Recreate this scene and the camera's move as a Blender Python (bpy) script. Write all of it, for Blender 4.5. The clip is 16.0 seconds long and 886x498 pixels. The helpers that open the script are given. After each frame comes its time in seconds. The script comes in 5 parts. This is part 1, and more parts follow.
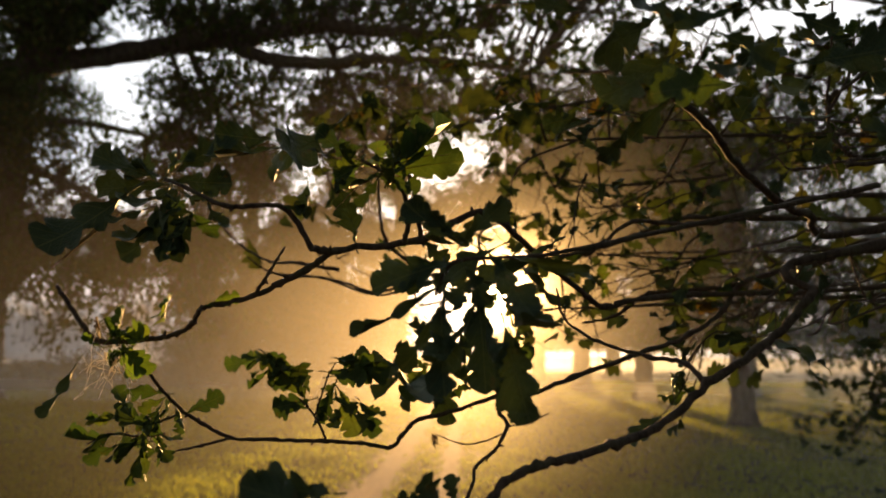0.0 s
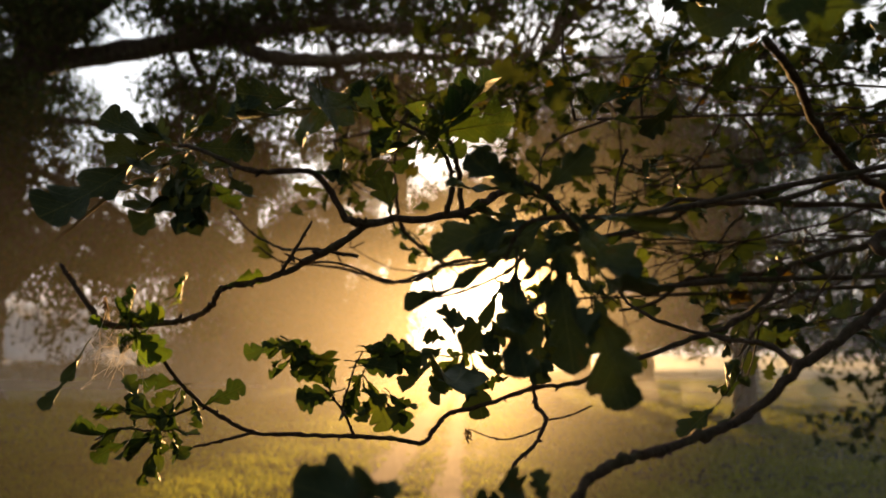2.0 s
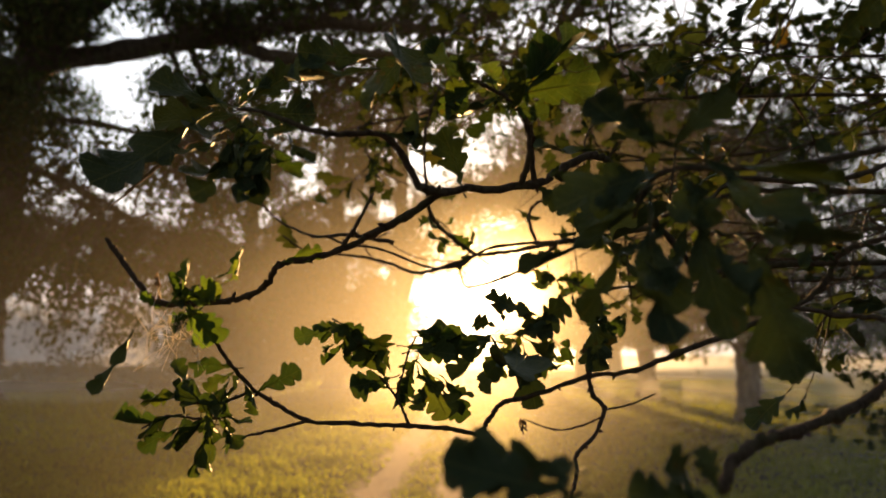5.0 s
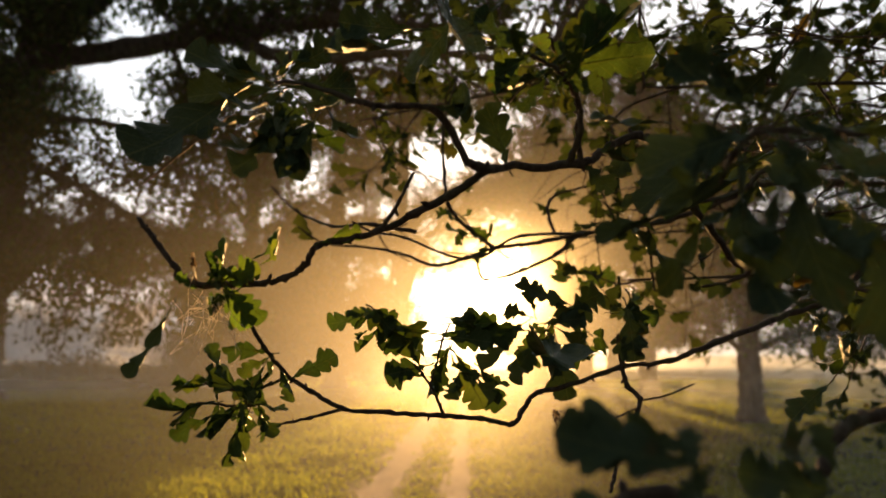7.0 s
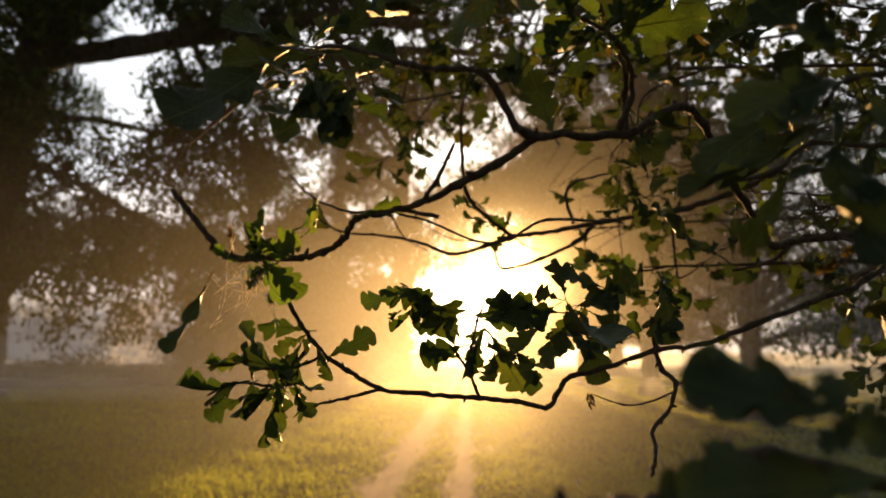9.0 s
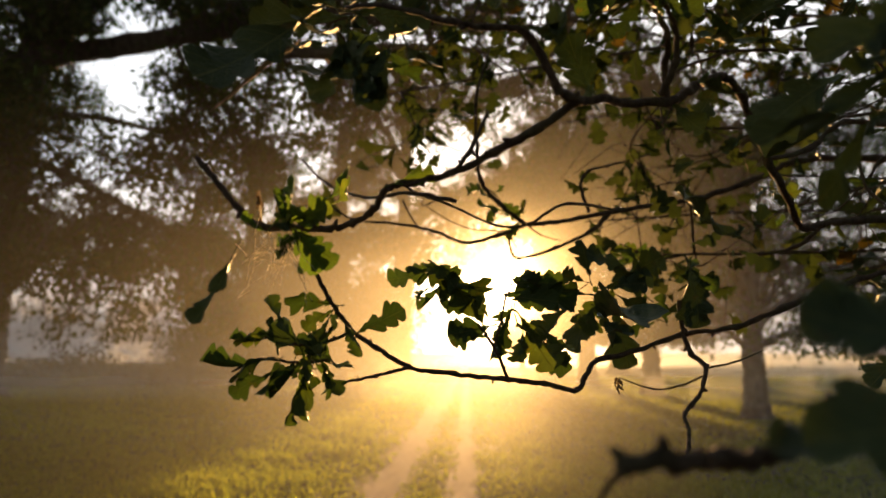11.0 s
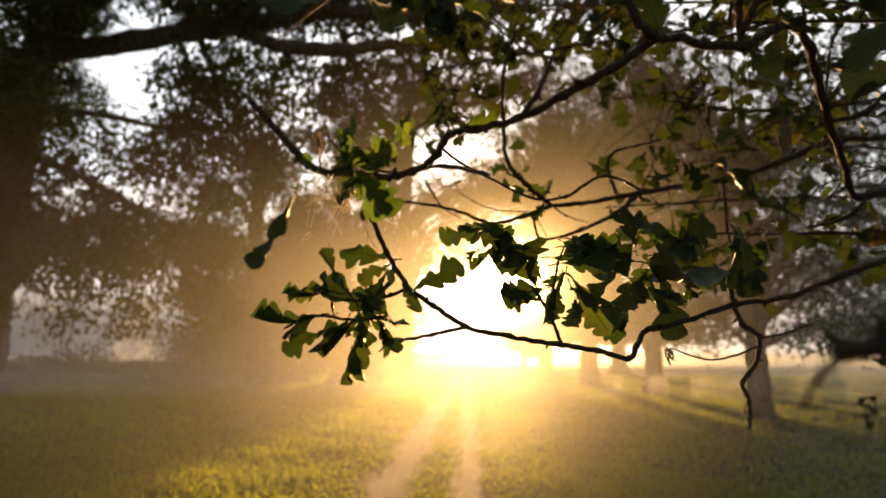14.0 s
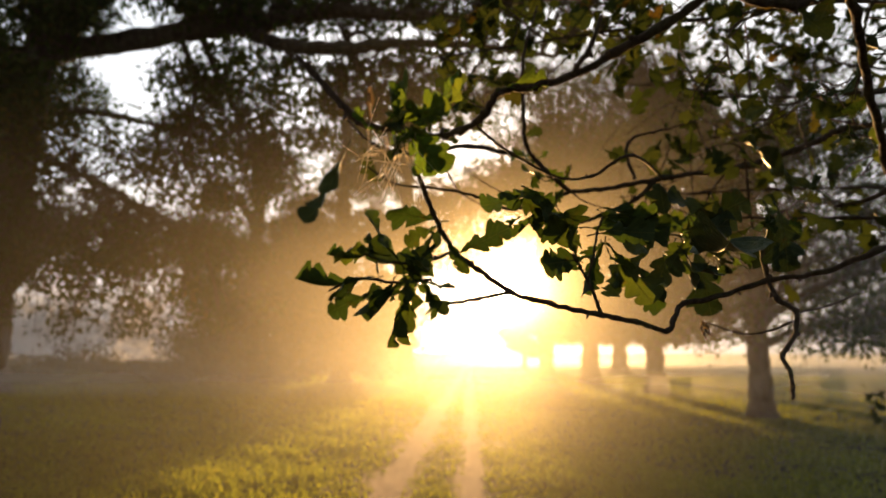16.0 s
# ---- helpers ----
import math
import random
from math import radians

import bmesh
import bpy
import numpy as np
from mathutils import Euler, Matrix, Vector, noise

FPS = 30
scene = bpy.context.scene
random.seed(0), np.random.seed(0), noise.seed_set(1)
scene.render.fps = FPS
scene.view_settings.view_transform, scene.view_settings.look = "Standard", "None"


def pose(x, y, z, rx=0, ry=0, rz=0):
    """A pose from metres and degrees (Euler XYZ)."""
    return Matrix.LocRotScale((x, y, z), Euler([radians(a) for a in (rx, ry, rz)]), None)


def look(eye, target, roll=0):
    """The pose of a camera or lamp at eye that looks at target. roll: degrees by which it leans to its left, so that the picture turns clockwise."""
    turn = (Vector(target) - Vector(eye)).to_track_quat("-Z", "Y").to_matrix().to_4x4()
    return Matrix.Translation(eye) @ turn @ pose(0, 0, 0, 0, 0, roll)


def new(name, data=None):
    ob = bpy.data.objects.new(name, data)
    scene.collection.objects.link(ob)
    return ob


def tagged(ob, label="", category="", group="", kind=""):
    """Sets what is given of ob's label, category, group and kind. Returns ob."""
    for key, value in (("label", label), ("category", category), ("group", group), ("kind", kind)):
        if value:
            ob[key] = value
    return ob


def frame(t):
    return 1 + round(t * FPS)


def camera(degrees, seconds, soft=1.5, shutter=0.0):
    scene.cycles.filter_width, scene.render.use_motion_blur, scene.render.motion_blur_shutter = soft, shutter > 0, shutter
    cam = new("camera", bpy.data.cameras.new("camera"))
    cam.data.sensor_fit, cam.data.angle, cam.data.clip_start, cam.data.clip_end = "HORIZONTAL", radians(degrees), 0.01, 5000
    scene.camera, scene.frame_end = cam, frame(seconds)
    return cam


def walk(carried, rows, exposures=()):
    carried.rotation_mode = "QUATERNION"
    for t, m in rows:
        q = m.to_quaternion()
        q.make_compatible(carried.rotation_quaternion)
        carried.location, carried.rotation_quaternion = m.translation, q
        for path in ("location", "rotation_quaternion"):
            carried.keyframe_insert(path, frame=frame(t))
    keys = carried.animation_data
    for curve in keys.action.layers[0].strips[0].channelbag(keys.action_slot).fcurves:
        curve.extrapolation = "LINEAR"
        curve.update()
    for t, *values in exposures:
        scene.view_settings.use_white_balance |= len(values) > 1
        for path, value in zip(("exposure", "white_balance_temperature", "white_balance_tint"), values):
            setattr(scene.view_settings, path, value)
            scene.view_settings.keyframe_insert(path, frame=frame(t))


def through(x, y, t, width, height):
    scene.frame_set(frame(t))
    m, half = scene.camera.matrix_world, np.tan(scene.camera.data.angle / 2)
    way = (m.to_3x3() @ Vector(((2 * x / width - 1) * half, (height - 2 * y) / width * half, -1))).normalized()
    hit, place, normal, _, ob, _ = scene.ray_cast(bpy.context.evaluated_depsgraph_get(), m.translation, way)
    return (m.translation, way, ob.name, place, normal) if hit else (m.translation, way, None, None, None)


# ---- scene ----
# The way of the camera: seconds, eye, and degrees of yaw (to its left), pitch (up) and roll (to its left).
cam = camera(66.0, 16.0, soft=1.6)
cam.data.dof.use_dof = True
cam.data.dof.focus_distance = 0.72
cam.data.dof.aperture_fstop = 6.0
ROWS = [
    (0.0, 0.0000, 0.0000, 1.8000, 0.07, 8.85, 0.37),
    (0.5, -0.0129, 0.0227, 1.7985, 0.03, 8.76, 0.22),
    (1.0, -0.0216, 0.0425, 1.7941, 0.04, 8.76, 0.14),
    (1.5, -0.0330, 0.0627, 1.7892, 0.01, 8.78, 0.07),
    (2.0, -0.0458, 0.0761, 1.7853, 0.02, 8.79, 0.14),
    (2.5, -0.0586, 0.0870, 1.7832, 0.00, 8.78, 0.10),
    (3.0, -0.0715, 0.0984, 1.7806, -0.03, 8.79, 0.04),
    (3.5, -0.0838, 0.1081, 1.7785, -0.03, 8.79, 0.04),
    (4.0, -0.0944, 0.1142, 1.7751, -0.03, 8.82, -0.04),
    (6.5, -0.1449, 0.1487, 1.7563, -0.01, 8.82, -0.01),
    (7.0, -0.1547, 0.1540, 1.7537, -0.02, 8.80, 0.06),
    (7.5, -0.1659, 0.1578, 1.7511, 0.02, 8.73, 0.01),
    (8.0, -0.1765, 0.1629, 1.7471, 0.00, 8.70, -0.00),
    (8.5, -0.1849, 0.1699, 1.7412, 0.06, 8.70, 0.00),
    (9.0, -0.1917, 0.1779, 1.7349, 0.05, 8.67, -0.10),
    (11.5, -0.2264, 0.2095, 1.7092, 0.10, 8.63, 0.05),
    (12.0, -0.2322, 0.2153, 1.7033, 0.09, 8.64, 0.02),
    (12.5, -0.2388, 0.2207, 1.6977, 0.10, 8.59, -0.01),
    (13.0, -0.2478, 0.2279, 1.6912, 0.16, 8.61, 0.16),
    (13.5, -0.2587, 0.2326, 1.6852, 0.20, 8.58, 0.16),
    (14.0, -0.2703, 0.2369, 1.6797, 0.20, 8.57, 0.16),
    (14.5, -0.2803, 0.2423, 1.6739, 0.20, 8.57, 0.17),
    (15.0, -0.2893, 0.2457, 1.6672, 0.20, 8.57, 0.11),
    (15.5, -0.2986, 0.2465, 1.6581, 0.18, 8.60, 0.13),
    (16.0, -0.3079, 0.2501, 1.6498, 0.24, 8.61, 0.23),
]
walk(cam, [(t, pose(x, y, z, 90 + pitch, 0, yaw) @ pose(0, 0, 0, 0, 0, roll)) for t, x, y, z, yaw, pitch, roll in ROWS],
     [(0.0, 1.88, 6650, 12), (4.0, 1.94, 6650, 12), (8.0, 1.88, 6650, 12), (12.5, 1.84, 6650, 12), (13.8, 1.88, 6650, 12), (14.5, 2.17, 6650, 12), (15.2, 2.17, 6650, 12), (16.0, 1.90, 6650, 12)])

# ---- world, sun ----
SUN_AZ, SUN_EL = radians(4.8), radians(5.0)
SUN_DIR = Vector((math.sin(SUN_AZ) * math.cos(SUN_EL), math.cos(SUN_AZ) * math.cos(SUN_EL), math.sin(SUN_EL)))


def make_world():
    world = bpy.data.worlds.new("dawn_sky")
    scene.world = world
    world.use_nodes = True
    nt = world.node_tree
    nt.nodes.clear()
    out = nt.nodes.new("ShaderNodeOutputWorld")
    bg = nt.nodes.new("ShaderNodeBackground")
    sky = nt.nodes.new("ShaderNodeTexSky")
    sky.sky_type = "NISHITA"
    sky.sun_disc = False
    sky.sun_elevation, sky.sun_rotation = SUN_EL, SUN_AZ
    sky.dust_density, sky.air_density = 4.0, 1.2
    scale = nt.nodes.new("ShaderNodeVectorMath")
    scale.operation = "SCALE"
    scale.inputs["Scale"].default_value = 0.03
    nt.links.new(sky.outputs[0], scale.inputs[0])
    # dim sky of early morning behind the mist
    veil = nt.nodes.new("ShaderNodeVectorMath")
    veil.operation = "ADD"
    veil.inputs[1].default_value = (0.26, 0.28, 0.30)
    nt.links.new(scale.outputs[0], veil.inputs[0])
    # light scattered forward by the mist: a broad glow about the sun, and its aureole
    co = nt.nodes.new("ShaderNodeTexCoord")
    dot = nt.nodes.new("ShaderNodeVectorMath")
    dot.operation = "DOT_PRODUCT"
    dot.inputs[1].default_value = SUN_DIR
    nt.links.new(co.outputs["Generated"], dot.inputs[0])
    clampd = nt.nodes.new("ShaderNodeMath")
    clampd.operation = "MAXIMUM"
    clampd.inputs[1].default_value = 0.0
    nt.links.new(dot.outputs["Value"], clampd.inputs[0])
    last = veil
    for power, tint in ((2.6, (1.65, 1.8, 1.95)), (14.0, (0.95, 0.58, 0.22)), (60.0, (1.1, 0.8, 0.36)), (500.0, (2.4, 1.9, 1.1)), (9000.0, (60.0, 48.0, 30.0))):
        p = nt.nodes.new("ShaderNodeMath")
        p.operation = "POWER"
        p.inputs[1].default_value = power
        nt.links.new(clampd.outputs[0], p.inputs[0])
        s = nt.nodes.new("ShaderNodeVectorMath")
        s.operation = "SCALE"
        s.inputs[0].default_value = tint
        nt.links.new(p.outputs[0], s.inputs["Scale"])
        a = nt.nodes.new("ShaderNodeVectorMath")
        a.operation = "ADD"
        nt.links.new(last.outputs[0], a.inputs[0])
        nt.links.new(s.outputs[0], a.inputs[1])
        last = a
    nt.links.new(last.outputs[0], bg.inputs["Color"])
    bg.inputs["Strength"].default_value = 0.233
    nt.links.new(bg.outputs[0], out.inputs[0])


make_world()
sun = new("sun", bpy.data.lights.new("sun", "SUN"))
sun.data.energy, sun.data.angle, sun.data.color = 5.0, radians(1.2), (1.0, 0.56, 0.19)
sun.matrix_world = look(SUN_DIR * 200, (0, 0, 0))


# ---- materials ----
class Nodes:
    """Short hand for building a node tree."""

    def __init__(self, name):
        self.mat = bpy.data.materials.new(name)
        self.mat.use_nodes = True
        self.nt = self.mat.node_tree
        self.nt.nodes.clear()
        self.out = self.nt.nodes.new("ShaderNodeOutputMaterial")

    def n(self, kind, **sets):
        node = self.nt.nodes.new("ShaderNode" + kind)
        for key, value in sets.items():
            if key == "op":
                node.operation = value
            elif key == "data_type":
                node.data_type = value
            else:
                node.inputs[key.replace("_", " ")].default_value = value
        return node

    def link(self, a, b):
        self.nt.links.new(a, b)

    def noise(self, vec, scale, detail=4.0, rough=0.6):
        t = self.n("TexNoise", Scale=scale, Detail=detail, Roughness=rough)
        if vec is not None:
            self.link(vec, t.inputs["Vector"])
        return t.outputs["Fac"]

    def ramp(self, fac, stops):
        r = self.n("ValToRGB")
        e = r.color_ramp.elements
        while len(e) < len(stops):
            e.new(0.5)
        for el, (at, col) in zip(e, stops):
            el.position, el.color = at, (*col, 1.0) if len(col) == 3 else col
        self.link(fac, r.inputs["Fac"])
        return r.outputs["Color"]

    def mix(self, fac, a, b):
        m = self.n("Mix")
        m.data_type = "RGBA"
        self.put(fac, m.inputs[0])
        self.put(a, m.inputs[6])
        self.put(b, m.inputs[7])
        return m.outputs[2]

    def put(self, v, socket):
        if isinstance(v, (int, float)):
            socket.default_value = v
        elif isinstance(v, tuple):
            socket.default_value = (*v, 1.0) if len(v) == 3 else v
        else:
            self.link(v, socket)

    def math(self, op, a, b=0.0, c=0.0):
        m = self.n("Math", op=op)
        for v, s in zip((a, b, c), m.inputs):
            self.put(v, s)
        return m.outputs[0]

    def bump(self, height, strength, dist):
        b = self.n("Bump", Strength=strength, Distance=dist)
        self.link(height, b.inputs["Height"])
        return b.outputs[0]

    def finish(self, shader):
        self.link(shader, self.out.inputs["Surface"])
        return self.mat


def leaf_shader(m, colour, through, gloss, rough, share):
    """A thin leaf: a matt and slightly waxy face, and light that shines through."""
    p = m.n("BsdfPrincipled", Roughness=rough)
    p.inputs["Specular IOR Level"].default_value = gloss
    m.put(colour, p.inputs["Base Color"])
    t = m.n("BsdfTranslucent")
    m.put(through, t.inputs["Color"])
    mix = m.n("MixShader", Fac=share)
    m.link(p.outputs[0], mix.inputs[1])
    m.link(t.outputs[0], mix.inputs[2])
    return mix.outputs[0], p, t


def mat_near_leaf(name, stops, least, more):
    m = Nodes(name)
    co = m.n("TexCoord").outputs["Object"]
    info = m.n("ObjectInfo")
    sep = m.n("SeparateXYZ")
    m.link(co, sep.inputs[0])
    rnd = info.outputs["Random"]
    base = m.ramp(rnd, stops)
    shift = m.n("VectorMath", op="ADD")
    m.link(co, shift.inputs[0])
    m.link(m.math("MULTIPLY", rnd, 37.0), shift.inputs[1])
    blotch = m.noise(shift.outputs[0], 4.5, 5.0, 0.65)
    fine = m.noise(shift.outputs[0], 34.0, 3.0, 0.6)
    tone = m.mix(m.math("MULTIPLY", fine, 0.45), base, (0.025, 0.05, 0.012))
    brown = m.ramp(blotch, [(0.60, (0, 0, 0)), (0.70, (1, 1, 1))])
    tone = m.mix(m.math("MULTIPLY", brown, 0.45), tone, (0.11, 0.055, 0.018))
    # veins: a midrib and slanting side veins, paler than the blade
    ax = m.math("ABSOLUTE", sep.outputs[0])
    rib = m.math("LESS_THAN", ax, 0.008)
    slant = m.math("SUBTRACT", sep.outputs[1], m.math("MULTIPLY", ax, 0.9))
    wave = m.math("ABSOLUTE", m.math("SUBTRACT", m.math("FRACT", m.math("MULTIPLY", slant, 9.0)), 0.5))
    side = m.math("MULTIPLY", m.math("LESS_THAN", wave, 0.045), 0.6)
    vein = m.math("MAXIMUM", rib, side)
    tone = m.mix(m.math("MULTIPLY", vein, 0.3), tone, (0.16, 0.17, 0.06))
    lit = m.n("VectorMath", op="MULTIPLY")
    m.link(tone, lit.inputs[0])
    lit.inputs[1].default_value = (2.0, 2.25, 0.65)
    sh, p, t = leaf_shader(m, tone, lit.outputs[0], 0.15, 0.5, 0.3)
    thin = m.math("FRACT", m.math("MULTIPLY", rnd, 7.3))
    m.link(m.math("ADD", least, m.math("MULTIPLY", thin, more)), sh.node.inputs["Fac"])
    nrm = m.bump(m.math("ADD", m.math("MULTIPLY", vein, -0.6), fine), 0.35, 0.02)
    m.link(nrm, p.inputs["Normal"])
    return m.finish(sh)


def mat_far_leaf(name, stops, gain=(1.1, 2.0, 2.6), share=0.11):
    m = Nodes(name)
    rnd = m.n("NewGeometry").outputs["Random Per Island"]
    tone = m.ramp(rnd, stops)
    co = m.n("TexCoord").outputs["Object"]
    big = m.noise(co, 0.6, 2.0)
    tone = m.mix(m.math("MULTIPLY", big, 0.4), tone, (0.045, 0.05, 0.015))
    lit = m.n("VectorMath", op="MULTIPLY")
    m.link(tone, lit.inputs[0])
    lit.inputs[1].default_value = gain
    return m.finish(leaf_shader(m, tone, lit.outputs[0], 0.0, 0.8, share)[0])


def mat_bark(name, dark, pale, scale):
    m = Nodes(name)
    co = m.n("TexCoord").outputs["Object"]
    st = m.n("Mapping")
    st.inputs["Scale"].default_value = (1.0, 1.0, 0.35)
    m.link(co, st.inputs["Vector"])
    a = m.noise(st.outputs[0], scale, 7.0, 0.7)
    b = m.noise(co, scale * 0.17, 3.0, 0.5)
    col = m.ramp(a, [(0.30, dark), (0.72, pale)])
    col = m.mix(m.ramp(b, [(0.52, (0, 0, 0)), (0.70, (0.55, 0.55, 0.55))]), col, (0.075, 0.085, 0.04))
    p = m.n("BsdfPrincipled", Roughness=0.9)
    p.inputs["Specular IOR Level"].default_value = 0.15
    m.link(col, p.inputs["Base Color"])
    m.link(m.bump(a, 0.9, 0.5 / scale), p.inputs["Normal"])
    return m.finish(p.outputs[0])


def mat_ground():
    m = Nodes("meadow_ground")
    co = m.n("TexCoord").outputs["Object"]
    a = m.noise(co, 0.45, 5.0)
    b = m.noise(co, 9.0, 6.0, 0.7)
    col = m.ramp(b, [(0.25, (0.024, 0.026, 0.010)), (0.55, (0.044, 0.047, 0.017)), (0.8, (0.070, 0.068, 0.028))])
    col = m.mix(m.ramp(a, [(0.42, (0, 0, 0)), (0.68, (0.6, 0.6, 0.6))]), col, (0.05, 0.048, 0.018))
    # bare earth in the two wheel ruts
    sep = m.n("SeparateXYZ")
    m.link(co, sep.inputs[0])
    wob = m.math("MULTIPLY", m.math("SUBTRACT", m.noise(co, 1.3, 4.0), 0.5), 0.5)
    dirt = None
    for x0, slope, half in RUTS:
        mid = m.math("ADD", m.math("MULTIPLY", sep.outputs[1], slope), x0)
        off = m.math("ABSOLUTE", m.math("ADD", m.math("SUBTRACT", sep.outputs[0], mid), wob))
        fac = m.math("SUBTRACT", 1.0, m.math("SMOOTH_MIN", m.math("DIVIDE", off, half * 1.25), 1.0, 0.2))
        dirt = fac if dirt is None else m.math("MAXIMUM", dirt, fac)
    fleck = m.noise(co, 26.0, 5.0, 0.7)
    soil = m.ramp(fleck, [(0.3, (0.15, 0.108, 0.090)), (0.7, (0.36, 0.265, 0.22))])
    mask = m.ramp(m.math("MULTIPLY", dirt, m.math("ADD", 0.55, b)), [(0.08, (0, 0, 0)), (0.60, (0.9, 0.9, 0.9))])
    col = m.mix(mask, col, soil)
    p = m.n("BsdfPrincipled", Roughness=0.95)
    p.inputs["Specular IOR Level"].default_value = 0.1
    m.link(col, p.inputs["Base Color"])
    m.link(m.bump(b, 0.8, 0.06), p.inputs["Normal"])
    return m.finish(p.outputs[0])


def mat_mist(name, density, top, low, colour, onward, slope, keen, wide_share):
    """A thin sheet for a bank of mist: mostly clear, it scatters sun and sky light by its shares; thinner with height,
    thick close to the grass, uneven in patches. Slope, tint and shares put brighter or shaded haze into it."""
    m = Nodes(name)
    co = m.n("TexCoord").outputs["Object"]
    sep = m.n("SeparateXYZ")
    m.link(co, sep.inputs[0])
    st = m.n("Mapping")
    st.inputs["Scale"].default_value = (1.0, 1.0, 2.2)
    m.link(co, st.inputs["Vector"])
    patch = m.noise(st.outputs[0], 0.16, 4.0, 0.55)
    down = m.math("MULTIPLY", sep.outputs[2], -1.0)
    fall = m.math("MULTIPLY", m.math("POWER", 2.718, m.math("DIVIDE", down, top)), density)
    creep = m.math("MULTIPLY", m.math("POWER", 2.718, m.math("DIVIDE", down, 1.1)), low)
    dens = m.math("MULTIPLY", m.math("ADD", fall, creep), m.math("ADD", 0.55, m.math("MULTIPLY", patch, 0.9)))
    # density graded across x, to brighten or dim the haze on one side
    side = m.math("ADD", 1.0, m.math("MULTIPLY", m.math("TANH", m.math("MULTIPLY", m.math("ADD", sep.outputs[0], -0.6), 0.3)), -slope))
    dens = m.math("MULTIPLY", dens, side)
    foot = m.math("MINIMUM", m.math("MULTIPLY", sep.outputs[2], 0.65 if low == 0.0 else 1.5), 1.0)
    dens = m.math("MINIMUM", m.math("MULTIPLY", dens, foot), 0.9)
    clear = m.n("BsdfTransparent")
    wide = m.n("BsdfTranslucent")
    wide.inputs["Color"].default_value = (*colour, 1)
    back = m.n("BsdfDiffuse")
    back.inputs["Color"].default_value = (*colour, 1)
    ahead = m.n("BsdfRefraction", Roughness=0.9, IOR=1.32)
    ahead.inputs["Color"].default_value = (*colour, 1)
    narrow = m.n("BsdfRefraction", Roughness=0.75, IOR=1.09)
    narrow.inputs["Color"].default_value = (*colour, 1)
    body = m.n("MixShader", Fac=wide_share)
    m.link(back.outputs[0], body.inputs[1])
    m.link(wide.outputs[0], body.inputs[2])
    both = m.n("MixShader", Fac=onward)
    m.link(body.outputs[0], both.inputs[1])
    m.link(ahead.outputs[0], both.inputs[2])
    peak = m.n("MixShader", Fac=keen)
    m.link(both.outputs[0], peak.inputs[1])
    m.link(narrow.outputs[0], peak.inputs[2])
    mix = m.n("MixShader")
    m.link(dens, mix.inputs["Fac"])
    m.link(clear.outputs[0], mix.inputs[1])
    m.link(peak.outputs[0], mix.inputs[2])
    return m.finish(mix.outputs[0])


def mat_plain(name, dark, pale, scale, rough=0.8, through=0.0):
    m = Nodes(name)
    co = m.n("TexCoord").outputs["Object"]
    col = m.ramp(m.noise(co, scale, 5.0), [(0.3, dark), (0.7, pale)])
    sh, p, t = leaf_shader(m, col, col, 0.2, rough, through)
    return m.finish(sh)


# middle, drift and half width of the two wheel ruts
RUTS = ((-1.37, 0.042, 0.40), (-0.27, 0.034, 0.27))
BARK_NEAR = mat_bark("twig_bark", (0.030, 0.022, 0.016), (0.115, 0.086, 0.062), 160.0)
BARK_FAR = mat_bark("oak_bark", (0.03, 0.022, 0.016), (0.12, 0.09, 0.065), 9.0)
LEAF = mat_near_leaf("oak_leaf", [(0.0, (0.030, 0.050, 0.022)), (0.5, (0.042, 0.066, 0.024)), (0.85, (0.062, 0.086, 0.026)), (1.0, (0.085, 0.095, 0.028))], 0.06, 0.17)
# second copy of the leaf, barely translucent, for leaves that look dark
OPAQUE_LEAF = mat_near_leaf("opaque_oak_leaf", [(0.0, (0.034, 0.052, 0.032)), (0.6, (0.044, 0.066, 0.036)), (1.0, (0.060, 0.080, 0.032))], 0.01, 0.035)
# lit copy of the leaf: sunlight put in as paler, more translucent colour
LIT_LEAF = mat_near_leaf("sunlit_oak_leaf", [(0.0, (0.050, 0.080, 0.026)), (0.6, (0.070, 0.100, 0.030)), (1.0, (0.095, 0.110, 0.034))], 0.22, 0.18)
FAR_GREEN = mat_far_leaf("oak_foliage", [(0.0, (0.035, 0.055, 0.012)), (0.6, (0.055, 0.08, 0.016)), (0.9, (0.09, 0.10, 0.02)), (1.0, (0.16, 0.10, 0.02))])
FAR_TURNING = mat_far_leaf("turning_foliage", [(0.0, (0.045, 0.052, 0.014)), (0.5, (0.075, 0.065, 0.018)), (1.0, (0.14, 0.085, 0.02))], (1.7, 2.0, 1.8))
SPRAY_LEAF = mat_far_leaf("twig_foliage", [(0.0, (0.028, 0.044, 0.020)), (0.6, (0.042, 0.060, 0.022)), (0.94, (0.070, 0.080, 0.024)), (1.0, (0.12, 0.065, 0.02))], (1.4, 1.5, 0.8), 0.18)
GRASS = mat_far_leaf("meadow_grass", [(0.0, (0.044, 0.048, 0.019)), (0.6, (0.060, 0.062, 0.024)), (1.0, (0.080, 0.073, 0.030))], (4.0, 4.5, 0.7), 0.6)
GROUND = mat_ground()
# withered leaves and bud, and the pale strips painted for light on leaf margins
DRY_OR_LIT = mat_plain("withered_or_lit_edge", (0.10, 0.07, 0.04), (0.26, 0.19, 0.11), 30.0, 0.8, 0.25)
WEB = mat_plain("spider_silk", (0.75, 0.7, 0.6), (0.85, 0.8, 0.7), 50.0, 0.4, 0.5)

# ---- building helpers ----
WORLD = {}


